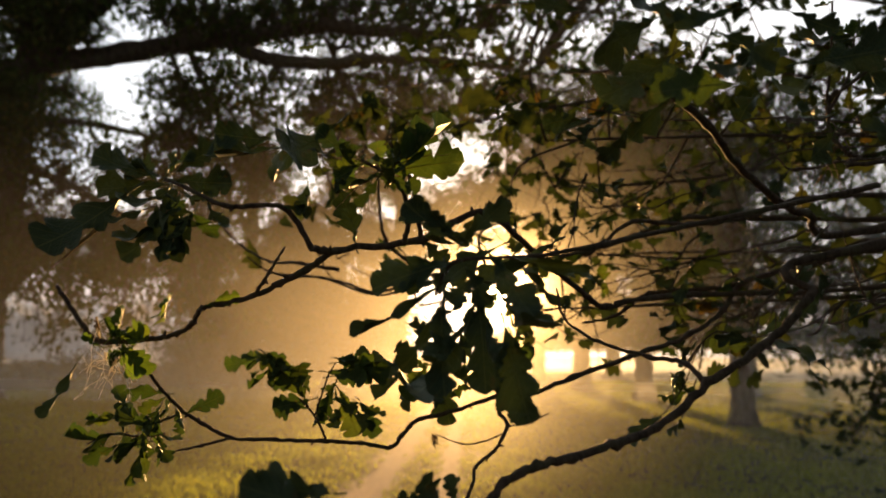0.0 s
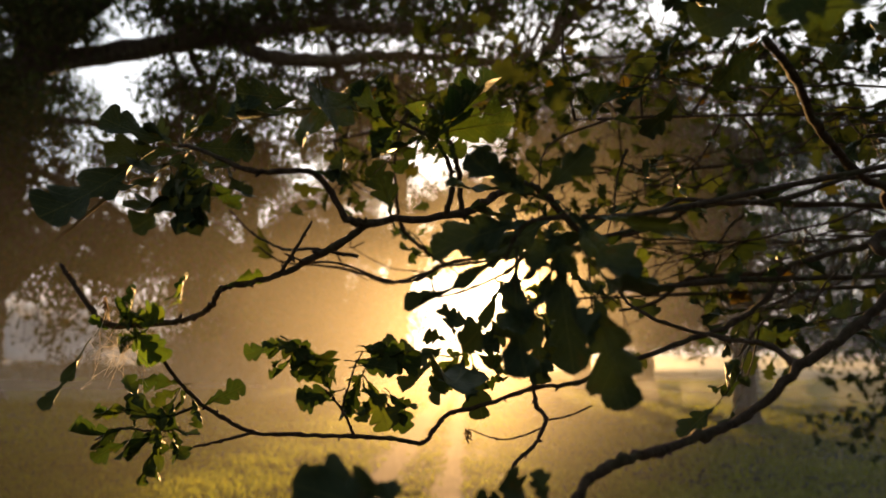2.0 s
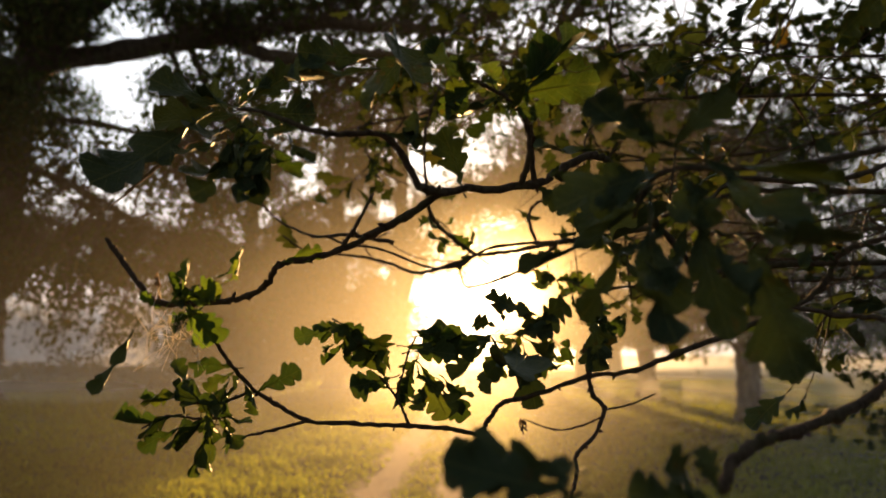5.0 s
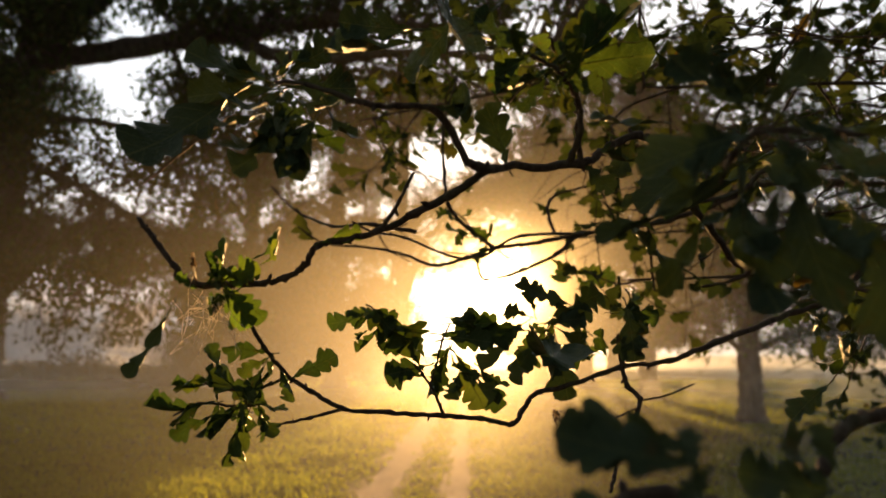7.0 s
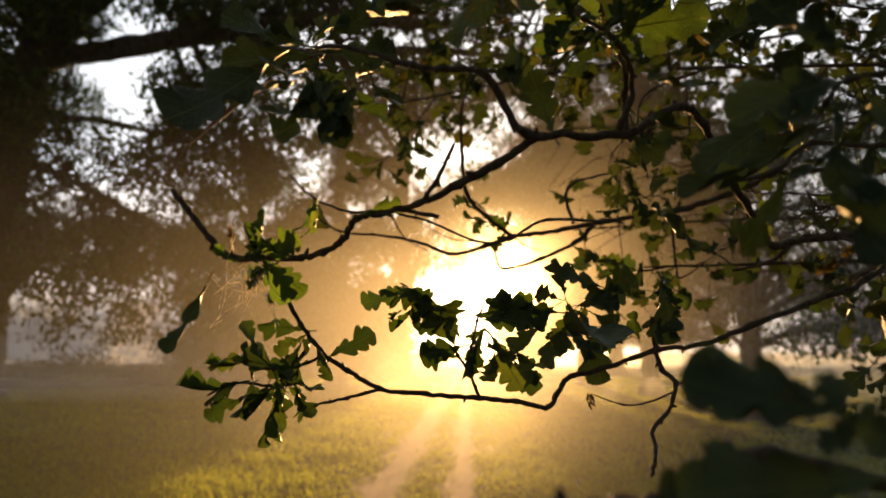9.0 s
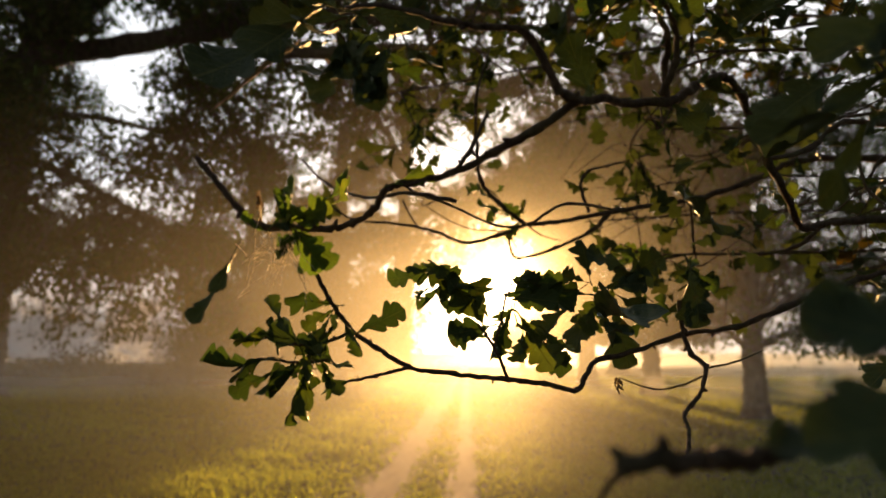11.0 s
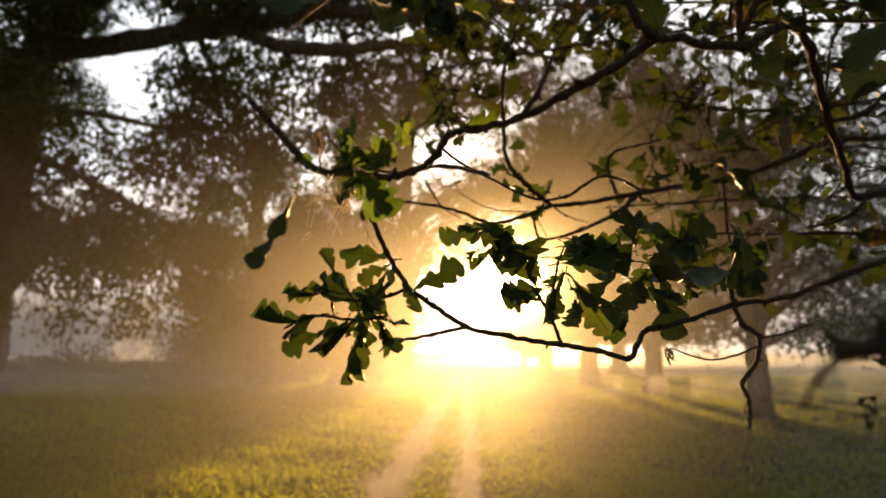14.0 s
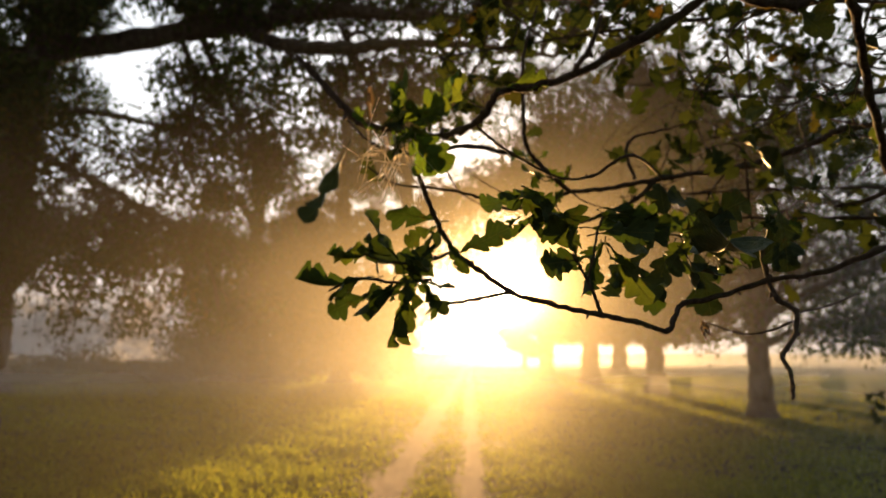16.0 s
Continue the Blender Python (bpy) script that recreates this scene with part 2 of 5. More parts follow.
def place(ob, parent, m):
    """Puts ob at the world pose m, under parent."""
    WORLD[ob.name] = m.copy()
    if parent is None:
        ob.matrix_basis = m
    else:
        ob.parent = parent
        ob.matrix_basis = WORLD[parent.name].inverted() @ m
    return ob


def mesh_from(name, verts, faces, material, smooth=True):
    me = bpy.data.meshes.new(name)
    verts = np.asarray(verts, dtype=np.float32).reshape(-1, 3)
    faces = np.asarray(faces, dtype=np.int32)
    k = faces.shape[1]
    me.vertices.add(len(verts))
    me.vertices.foreach_set("co", verts.ravel())
    me.loops.add(faces.size)
    me.loops.foreach_set("vertex_index", faces.ravel())
    me.polygons.add(len(faces))
    me.polygons.foreach_set("loop_start", np.arange(0, faces.size, k, dtype=np.int32))
    me.polygons.foreach_set("use_smooth", np.full(len(faces), smooth))
    me.update(calc_edges=True)
    me.validate()
    me.materials.append(material)
    return me


def thing(name, at, label, category, group="", kind=""):
    ob = new(name)
    place(ob, None, Matrix.Translation(at))
    ob.empty_display_size = 0.2
    return tagged(ob, label, category, group, kind)


def part(name, me, parent, at=(0, 0, 0), label=""):
    ob = new(name, me)
    place(ob, parent, Matrix.Translation(at))
    return tagged(ob, label)


def smooth_line(pts, steps):
    """A Catmull-Rom curve through the points."""
    p = np.asarray(pts, float)
    p = np.vstack([2 * p[0] - p[1], p, 2 * p[-1] - p[-2]])
    out = []
    for i in range(1, len(p) - 2):
        a, b, c, d = p[i - 1], p[i], p[i + 1], p[i + 2]
        for s in np.linspace(0, 1, steps, endpoint=False):
            out.append(0.5 * (2 * b + (c - a) * s + (2 * a - 5 * b + 4 * c - d) * s * s + (3 * b - a - 3 * c + d) * s ** 3))
    out.append(p[-2])
    return np.array(out)


def tube(line, radii, sides, rng=None, rough=0.0, base=0):
    """Rings of a tapered tube along a line, closed at the far end: its vertices and quads."""
    line = np.asarray(line, float)
    n = len(line)
    radii = np.broadcast_to(np.asarray(radii, float), (n,)).copy()
    d = np.gradient(line, axis=0)
    d /= np.linalg.norm(d, axis=1)[:, None] + 1e-12
    ref = np.array([0.3, 0.2, 1.0]) if abs(d[0, 2]) < 0.9 else np.array([1.0, 0.1, 0.0])
    u = np.cross(d, ref)
    u /= np.linalg.norm(u, axis=1)[:, None] + 1e-12
    v = np.cross(d, u)
    ang = np.linspace(0, 2 * np.pi, sides, endpoint=False)
    r = radii[:, None] * np.ones((1, sides))
    if rng is not None and rough:
        r = r * (1 + rough * rng.normal(size=(n, sides)) * 0.6 + rough * rng.normal(size=(n, 1)))
    ring = line[:, None, :] + r[..., None] * (np.cos(ang)[None, :, None] * u[:, None, :] + np.sin(ang)[None, :, None] * v[:, None, :])
    verts = ring.reshape(-1, 3)
    i, j = np.meshgrid(np.arange(n - 1), np.arange(sides), indexing="ij")
    a, b = i * sides + j, i * sides + (j + 1) % sides
    quads = np.stack([a, b, b + sides, a + sides], -1).reshape(-1, 4)
    last = (n - 1) * sides
    caps = [[last + k, last + k + 1, last + sides - 2 - k, last + sides - 1 - k] for k in range(sides // 2 - 1)]
    quads = np.vstack([quads, np.array(caps, int).reshape(-1, 4)]) + base
    return verts, quads


class Heap:
    """Gathers many small pieces into one mesh."""

    def __init__(self):
        self.v, self.f, self.n = [], [], 0

    def add(self, v, f):
        self.v.append(v)
        self.f.append(np.asarray(f) + self.n)
        self.n += len(v)

    def mesh(self, name, material, smooth=True):
        return mesh_from(name, np.vstack(self.v), np.vstack(self.f), material, smooth)


def leaf_mesh(name, seed, lobes, depth, fold, curl, twist, wave, roll, material, rows=46):
    """A lobed oak leaf one unit long, its stalk at the origin and its tip along y; no two sides are alike."""
    rng = np.random.default_rng(seed)
    ys = np.linspace(0, 1, rows)
    cols = np.array([-1, -0.55, 0, 0.55, 1])
    env = 0.285 * np.sin(np.pi * ys ** 1.35) ** 0.75 * (0.45 + 0.75 * ys)
    sides = {}
    for side in (-1, 1):
        # forward-pointing lobes of uneven size, parted by sinuses of uneven depth
        count = int(round(lobes + rng.uniform(-0.6, 0.6)))
        mids = (np.arange(count) + 0.55 + rng.uniform(-0.22, 0.22, count)) / (count + 0.15)
        shape = np.full(rows, 1.0 - depth * 1.15)
        for q, mid in enumerate(mids):
            half = rng.uniform(0.40, 0.62) / count
            high = rng.uniform(0.78, 1.15)
            off = (ys - mid) / half
            bulge = np.clip(1 - np.where(off < 0, np.abs(off) ** 1.7, np.abs(off) ** 3.0), 0, 1) ** 0.75
            shape = np.maximum(shape, (1.0 - depth * 1.15) + (high - 1.0 + depth * 1.15) * bulge)
        nick = 1 + 0.05 * rng.normal(size=rows)
        sides[side] = env * shape * nick + 0.003
    verts = []
    ph = rng.uniform(0, 6)
    for k, y in enumerate(ys):
        for c in cols:
            w = sides[-1 if c < 0 else 1][k]
            x = c * w
            yy = y + 0.32 * abs(x)
            z = fold * abs(x) + wave * (abs(c) ** 1.5) * 0.05 * math.sin(11.0 * y + 2.2 * c + ph) * math.sin(math.pi * y) ** 0.5
            if roll:
                ang = roll * abs(c) * w / 0.2
                x, z = math.copysign(w * abs(c) * math.cos(ang * 0.6), c), z + w * abs(c) * math.sin(ang)
            ang = twist * (y - 0.3)
            x, z = x * math.cos(ang) - z * math.sin(ang), x * math.sin(ang) + z * math.cos(ang)
            if abs(curl) > 1e-4:
                r = 1 / curl
                yy, z = (r - z) * math.sin(yy * curl), r - (r - z) * math.cos(yy * curl)
            verts.append((x, yy, z))
    faces = [(k * 5 + c, k * 5 + c + 1, k * 5 + c + 6, k * 5 + c + 5) for k in range(rows - 1) for c in range(4)]
    h = Heap()
    h.add(np.array(verts), np.array(faces))
    st = smooth_line([(0.02, -0.16, -0.05), (0, -0.07, -0.01), (0, 0.0, 0.0)], 2)
    h.add(*tube(st, np.linspace(0.014, 0.010, len(st)), 4))
    mid = np.array([verts[k * 5 + 2] for k in range(0, rows, 5)])
    h.add(*tube(mid - np.array([0, 0, 0.003]), np.linspace(0.010, 0.003, len(mid)), 4))
    return h.mesh(name, material)


LEAVES = [
    leaf_mesh("leaf_flat", 1, 4.0, 0.58, 0.22, 0.45, 0.2, 1.3, 0.0, LEAF),
    leaf_mesh("leaf_folded", 2, 3.8, 0.52, 0.85, 0.35, 0.1, 1.0, 0.0, LEAF),
    leaf_mesh("leaf_curled", 3, 4.2, 0.58, 0.30, 1.3, 0.4, 1.6, 0.0, LEAF),
    leaf_mesh("leaf_twisted", 4, 4.0, 0.58, 0.35, 0.6, 1.5, 1.4, 0.0, LEAF),
    leaf_mesh("leaf_rolled", 5, 3.6, 0.48, 0.15, 0.9, 0.5, 0.9, 1.4, LEAF),
    leaf_mesh("leaf_broad", 6, 3.6, 0.50, 0.20, -0.6, -0.4, 1.5, 0.0, LEAF),
    leaf_mesh("leaf_cupped", 7, 3.8, 0.52, 0.45, -0.9, 0.6, 1.6, 0.5, LEAF),
    leaf_mesh("leaf_ragged", 8, 4.4, 0.62, 0.28, 0.7, -0.8, 1.9, 0.0, LEAF),
]
OPAQUE_LEAVES, LIT_LEAVES = [], []
for made in LEAVES:
    OPAQUE_LEAVES.append(made.copy())
    OPAQUE_LEAVES[-1].materials[0] = OPAQUE_LEAF
    # the same leaves again in the lit copy, for those that look sunlit
    LIT_LEAVES.append(made.copy())
    LIT_LEAVES[-1].materials[0] = LIT_LEAF
DRY_LEAF = leaf_mesh("leaf_dry", 9, 4.0, 0.5, 0.4, 0.7, 1.8, 1.2, 0.9, DRY_OR_LIT)


def leaf(parent, base, tip, turn=0.0, kind=0, wide=1.0):
    """A leaf from its stalk to its tip; turn: degrees by which its face turns away from -y."""
    base, tip = Vector(base), Vector(tip)
    y = tip - base
    size = y.length
    y.normalize()
    face = Vector((0, -1, 0.25))
    x = y.cross(face)
    if x.length < 1e-3:
        x = Vector((1, 0, 0))
    x.normalize()
    z = x.cross(y)
    rot = Matrix((x, y, z)).transposed().to_4x4() @ pose(0, 0, 0, 0, turn, 0)
    ob = new("leaf", DRY_LEAF if kind < 0 else (LEAVES + OPAQUE_LEAVES[:2] + OPAQUE_LEAVES + LIT_LEAVES[:2] + LIT_LEAVES)[kind])
    place(ob, parent, Matrix.Translation(base) @ rot @ Matrix.Diagonal((size * wide, size, size, 1)))
    return ob


def leaf_cloud(rng, centres, size, droop=0.7, simple=True):
    """Many small oak leaves with their stalks at the given places: vertices and triangles."""
    n = len(centres)
    if simple:
        tx = np.array([0, 0.16, 0.24, 0.13, 0.0, -0.13, -0.24, -0.16])
        ty = np.array([0, 0.22, 0.62, 0.70, 1.0, 0.70, 0.62, 0.22])
        tri = np.array([[0, 1, 7], [1, 2, 3], [1, 3, 7], [7, 3, 5], [7, 5, 6], [3, 4, 5]])
    else:
        ys = np.linspace(0, 1, 19)
        w = 0.36 * np.sin(np.pi * ys ** 1.35) ** 0.75 * (0.45 + 0.75 * ys) * (1 - 0.55 * (1 - np.abs(np.sin(np.pi * (3.6 * ys + 0.2))) ** 0.7)) + 0.006
        tx = np.concatenate([-w, 0 * w, w])
        ty = np.concatenate([ys + 0.1 * w, ys, ys + 0.1 * w])
        r = np.arange(18)
        tri = np.concatenate([np.stack([r, r + 19, r + 20], -1), np.stack([r, r + 20, r + 1], -1), np.stack([r + 19, r + 38, r + 39], -1), np.stack([r + 19, r + 39, r + 20], -1)])
    k = len(tx)
    yaw = rng.uniform(0, 2 * np.pi, n)
    down = rng.normal(droop, 0.6, n)
    roll = rng.normal(0, 1.0, n)
    dy = np.stack([np.cos(yaw) * np.cos(down), np.sin(yaw) * np.cos(down), -np.sin(down)], -1)
    dx = np.stack([-np.sin(yaw), np.cos(yaw), np.zeros(n)], -1)
    dz = np.cross(dx, dy)
    dx2 = dx * np.cos(roll)[:, None] + dz * np.sin(roll)[:, None]
    dz2 = np.cross(dx2, dy)
    s = size * rng.uniform(0.65, 1.25, n)
    bend = rng.uniform(0.1, 0.5, n)
    z = bend[:, None] * np.abs(tx)[None, :] - rng.uniform(-0.15, 0.35, n)[:, None] * (ty ** 2)[None, :] + 0.05 * np.sin(9 * ty + 3 * np.sign(tx))[None, :] * np.abs(tx)[None, :] / 0.3
    v = centres[:, None, :] + s[:, None, None] * (tx[None, :, None] * dx2[:, None, :] + ty[None, :, None] * dy[:, None, :] + z[..., None] * dz2[:, None, :])
    f = tri[None] + (np.arange(n) * k)[:, None, None]
    return v.reshape(-1, 3), f.reshape(-1, 3)


# ---- ground ----
def ground_height(x, y):
    z = 0.05 * np.sin(0.21 * x + 1.0) * np.sin(0.17 * y) + 0.02 * np.sin(1.3 * x + 0.7 * y)
    for x0, slope, half in RUTS:
        z = z - 0.06 * np.exp(-((x - x0 - slope * y) / half) ** 2) * (y < 80)
    return z


def make_ground():
    rng = np.random.default_rng(3)
    xs = np.concatenate([np.linspace(-900, -40, 14), np.linspace(-34, -6, 30), np.linspace(-5.6, 5.6, 113), np.linspace(6, 34, 30), np.linspace(40, 900, 14)])
    ys = np.concatenate([np.linspace(-400, -20, 8), np.linspace(-15, 5, 15), np.linspace(5.3, 40, 150), np.linspace(41, 90, 40), np.linspace(100, 1400, 18)])
    gx, gy = np.meshgrid(xs, ys)
    gz = ground_height(gx, gy) + rng.normal(0, 0.008, gx.shape)
    nx = len(xs)
    i, j = np.meshgrid(np.arange(len(ys) - 1), np.arange(nx - 1), indexing="ij")
    a = (i * nx + j).ravel()
    faces = np.stack([a, a + 1, a + nx + 1, a + nx], -1)
    ob = new("ground", mesh_from("ground", np.stack([gx, gy, gz], -1), faces, GROUND))
    place(ob, None, Matrix.Identity(4))
    tagged(ob, "rough grassy meadow with two worn earth wheel ruts", "ground", kind="structure")


def make_grass():
    rng = np.random.default_rng(11)
    n = 150000
    y = 6.0 + 44 * rng.random(n) ** 1.9
    x = (rng.random(n) * 2 - 1) * (0.75 * y + 1.0)
    keep = np.ones(n, bool)
    for x0, slope, half in RUTS:
        keep &= np.abs(x - x0 - slope * y) > half * rng.uniform(0.35, 1.1, n)
    x, y = x[keep], y[keep]
    n = len(x)
    tuft = 0.5 + 0.17 * (np.sin(1.1 * x + 0.7 * y + 1.3 * np.sin(0.6 * y)) + np.sin(2.3 * y - 1.7 * x + 0.9 * np.sin(1.9 * x)) + np.sin(3.1 * x + 2.7 * y + 1.1 * np.sin(0.8 * x - y)))
    h = rng.uniform(0.035, 0.085, n) * (0.7 + 1.0 * tuft)
    mid = np.abs(x + 0.85 - 0.04 * y) < 1.3
    h[mid] *= 0.6
    a = rng.uniform(0, 2 * np.pi, n)
    lean = rng.uniform(0.1, 0.9, n) * h
    w = rng.uniform(0.008, 0.019, n) * (1 + y / 14)
    z = ground_height(x, y) - 0.01
    p = np.stack([x, y, z], -1)
    side = np.stack([np.cos(a), np.sin(a), 0 * a], -1) * w[:, None]
    out = np.stack([-np.sin(a) * lean, np.cos(a) * lean, h], -1)
    v = np.stack([p - side, p + side, p + out * np.array([0.4, 0.4, 0.6]) + side * 0.7, p + out], 1)
    f = np.array([[0, 1, 2], [0, 2, 3]])[None] + (np.arange(n) * 4)[:, None, None]
    ob = new("grass", mesh_from("grass", v, f.reshape(-1, 3), GRASS, False))
    place(ob, None, Matrix.Identity(4))
    tagged(ob, "dewy unmown meadow grass beside the earth track", "grass", kind="stuff")


make_ground()
make_grass()


# ---- mist lying over the meadow ----
def mist_bank(y, width, height, density, top, low=0.0, onward=0.3, x=0.0, colour=(0.95, 0.91, 0.83), slope=0.0, keen=0.0, wide_share=0.8):
    xs = np.linspace(-width / 2, width / 2, 13)
    zs = np.linspace(0.02, height, 5)
    gx, gz = np.meshgrid(xs, zs)
    gy = 0.6 * np.sin(gx * 0.35 + y) + 0.15 * gz
    a = (np.arange(4)[:, None] * 13 + np.arange(12)[None]).ravel()
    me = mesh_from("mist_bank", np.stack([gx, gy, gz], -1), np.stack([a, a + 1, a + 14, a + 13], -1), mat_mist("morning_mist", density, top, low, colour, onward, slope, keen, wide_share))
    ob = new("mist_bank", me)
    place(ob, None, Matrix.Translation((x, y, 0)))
    return tagged(ob, "thin sheet of morning mist, its haze tinted and graded for brightness", "mist", group="mist over the meadow", kind="stuff")


# density, tint and scatter tuned sheet by sheet for bright or shaded haze
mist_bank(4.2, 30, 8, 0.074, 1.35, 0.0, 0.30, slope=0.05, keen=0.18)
# mostly on the right, to brighten the ground haze there
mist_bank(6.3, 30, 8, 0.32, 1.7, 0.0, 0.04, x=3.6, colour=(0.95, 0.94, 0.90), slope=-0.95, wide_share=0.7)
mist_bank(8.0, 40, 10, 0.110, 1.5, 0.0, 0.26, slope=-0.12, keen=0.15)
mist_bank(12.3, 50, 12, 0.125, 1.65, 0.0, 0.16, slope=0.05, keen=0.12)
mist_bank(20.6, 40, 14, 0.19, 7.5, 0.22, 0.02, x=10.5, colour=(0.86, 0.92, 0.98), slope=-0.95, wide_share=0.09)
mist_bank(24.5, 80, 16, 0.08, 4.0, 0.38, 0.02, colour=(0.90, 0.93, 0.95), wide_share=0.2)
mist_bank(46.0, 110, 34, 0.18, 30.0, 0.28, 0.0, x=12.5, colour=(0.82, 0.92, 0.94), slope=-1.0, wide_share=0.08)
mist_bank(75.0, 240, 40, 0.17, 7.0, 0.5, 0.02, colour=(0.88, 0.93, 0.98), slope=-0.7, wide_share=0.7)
# dim lavender haze of the shaded left, put into this sheet's tint
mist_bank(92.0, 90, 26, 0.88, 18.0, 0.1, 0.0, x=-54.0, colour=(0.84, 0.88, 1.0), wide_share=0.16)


def far_wood():
    """A wood added at the far side of the meadow to keep the low sun off its left, only its mass to be seen through the
    mist.
    """
    rng = np.random.default_rng(17)
    p = []
    for k in range(64):
        # heights set so the wood shades the left of the meadow
        x, y, h = rng.uniform(-95, -9), rng.uniform(102, 114), rng.uniform(8, 12)
        q = rng.normal(size=(420, 3)) * (2.4, 2.0, h * 0.27) + (x, y, h * 0.52)
        p.append(q[q[:, 2] > 0.2])
    v, f = leaf_cloud(rng, np.vstack(p), 0.75)
    ob = new("far_wood", mesh_from("far_wood", v, f, FAR_GREEN, False))
    place(ob, None, Matrix.Identity(4))
    tagged(ob, "far wood edge dim behind pale mist", "wood", kind="stuff")


def undergrowth():
    """Low dark brambles in the shade under the trees at the meadow's edge."""
    rng = np.random.default_rng(19)
    n = 9000
    x = rng.uniform(-34, -7.5, n)
    y = 36 + 0.12 * (x + 20) + rng.normal(0, 1.6, n)
    top = 1.3 + 0.5 * np.sin(0.9 * x) + 0.35 * np.sin(2.3 * x + 1)
    v, f = leaf_cloud(rng, np.stack([x, y, 0.1 + rng.random(n) ** 0.8 * top], -1), 0.26)
    ob = new("undergrowth", mesh_from("undergrowth", v, f, FAR_TURNING, False))
    place(ob, None, Matrix.Identity(4))
    tagged(ob, "low brown brambles in the shade under the trees", "undergrowth", kind="stuff")


far_wood()
undergrowth()


# ---- oaks of the avenue ----
def oak(at, trunk, limbs, clouds, leaf_size, seed, material, label, spread=0.32, twig_r=0.02, full=1.0):
    """An oak: trunk rows (x, y, z, radius), limbs as lists of such rows, and the clouds of foliage (x, y, z, rx, ry, rz, clumps,
    leaves a clump), each clump hung on a twig from the nearest limb."""
    rng = np.random.default_rng(seed)
    base = Vector(at)
    root = thing("oak_tree", at, label, "tree", group="oaks along the track")

    def solid(name, rows, sides, rough):
        rows = np.asarray(rows, float)
        line = smooth_line(rows[:, :3], 6)
        rad = smooth_line(np.repeat(rows[:, 3:4], 3, 1), 6)[:, 0]
        gap = np.linalg.norm(np.diff(line, axis=0), axis=1)[1:, None]
        line[1:-1] += rng.normal(0, 0.12, (len(line) - 2, 3)) * np.minimum(rad[1:-1, None], gap * 0.7)
        v, f = tube(line - np.array(rows[0, :3]), rad, sides, rng, rough)
        part(name, mesh_from(name, v, f, BARK_FAR), root, rows[0, :3])
        return line, rad

    lines = [solid("trunk", trunk, 16, 0.05)]
    for rows in limbs:
        lines.append(solid("limb", rows, 10, 0.06))
    nodes = np.vstack([l for l, _ in lines[1:]] or [lines[0][0]])
    twigs, places = Heap(), []
    for x, y, z, rx, ry, rz, clumps, leaves in clouds:
        for _ in range(clumps):
            d = rng.normal(size=3)
            d *= rng.random() ** 0.4 / np.linalg.norm(d)
            c = np.array([x, y, z]) + d * (rx, ry, rz)
            if c[2] < 0.5:
                c[2] = 0.5 + rng.random()
            near = nodes[np.argmin(np.sum((nodes - c) ** 2, 1) + rng.random(len(nodes)) * 0.8)]
            way = c - near
            bend = near + way * 0.5 + np.array([0, 0, 0.18 * np.linalg.norm(way)]) + rng.normal(0, 0.12, 3)
            line = smooth_line([near, bend, c], 4)
            length = np.linalg.norm(way)
            v, f = tube(line, np.linspace(twig_r * (0.6 + 0.45 * length), 0.008, len(line)), 4)
            twigs.add(v, f)
            for _ in range(3):
                e = c + rng.normal(0, 1, 3) * spread
                v, f = tube(smooth_line([line[-3], (line[-3] + e) / 2 + rng.normal(0, 0.05, 3), e], 2), [0.012, 0.01, 0.008, 0.006, 0.005], 4)
                twigs.add(v, f)
            p = c + rng.normal(0, 1, (int(leaves * full), 3)) * np.array([spread, spread, spread * 0.55])
            places.append(p)
    part("twig_mass", twigs.mesh("twig_mass", BARK_FAR), root)["kind"] = "stuff"
    v, f = leaf_cloud(rng, np.vstack(places), leaf_size)
    ob = part("crown", mesh_from("crown", v, f, material, False), root)
    ob["kind"] = "stuff"
    return root


def flared(x, y, r, height, lean=(0.0, 0.0)):
    rows = []
    for h, k in ((-0.2, 1.75), (0.15, 1.45), (0.5, 1.15), (1.4, 1.0), (3.0, 0.93), (5.0, 0.88), (height * 0.75, 0.75), (height, 0.5)):
        rows.append((x + lean[0] * h / height, y + lean[1] * h / height, h, r * k))
    return rows


def spreading_limbs(rng, x, y, z0, z1, reach, r, count):
    """Limbs all round a trunk that rise, spread and droop."""
    out = []
    for k in range(count):
        a = 2 * math.pi * (k + rng.random() * 0.6) / count
        z = z0 + (z1 - z0) * (k + 0.5) / count
        l = reach * rng.uniform(0.75, 1.15) * (1 - 0.35 * (k / count))
        c, s = math.cos(a), math.sin(a)
        rise = rng.uniform(0.25, 0.6)
        out.append([(x + c * l * q, y + s * l * q, z + l * (rise * math.sin(q * 2.2)), r * (1 - 0.8 * q)) for q in (0.0, 0.2, 0.45, 0.7, 1.0)])
    return out


# the great oak whose limb reaches over the track
MAIN_LIMBS = [[(-9.8, 15.0, 8.0, 0.32), (-9.1, 15.0, 8.45, 0.26), (-7.9, 14.8, 8.53, 0.24), (-5.8, 14.3, 8.6, 0.22), (-4.5, 14.0, 8.62, 0.2), (-2.7, 13.4, 8.6, 0.16), (-1.5, 13.0, 8.3, 0.13), (0.5, 12.0, 7.7, 0.08)], [(-4.8, 14.1, 8.6, 0.18), (-3.8, 13.7, 8.02, 0.16), (-2.4, 13.1, 7.62, 0.14), (-1.4, 12.7, 7.55, 0.11), (0.1, 12.1, 7.25, 0.07), (1.6, 11.6, 6.8, 0.04)]]
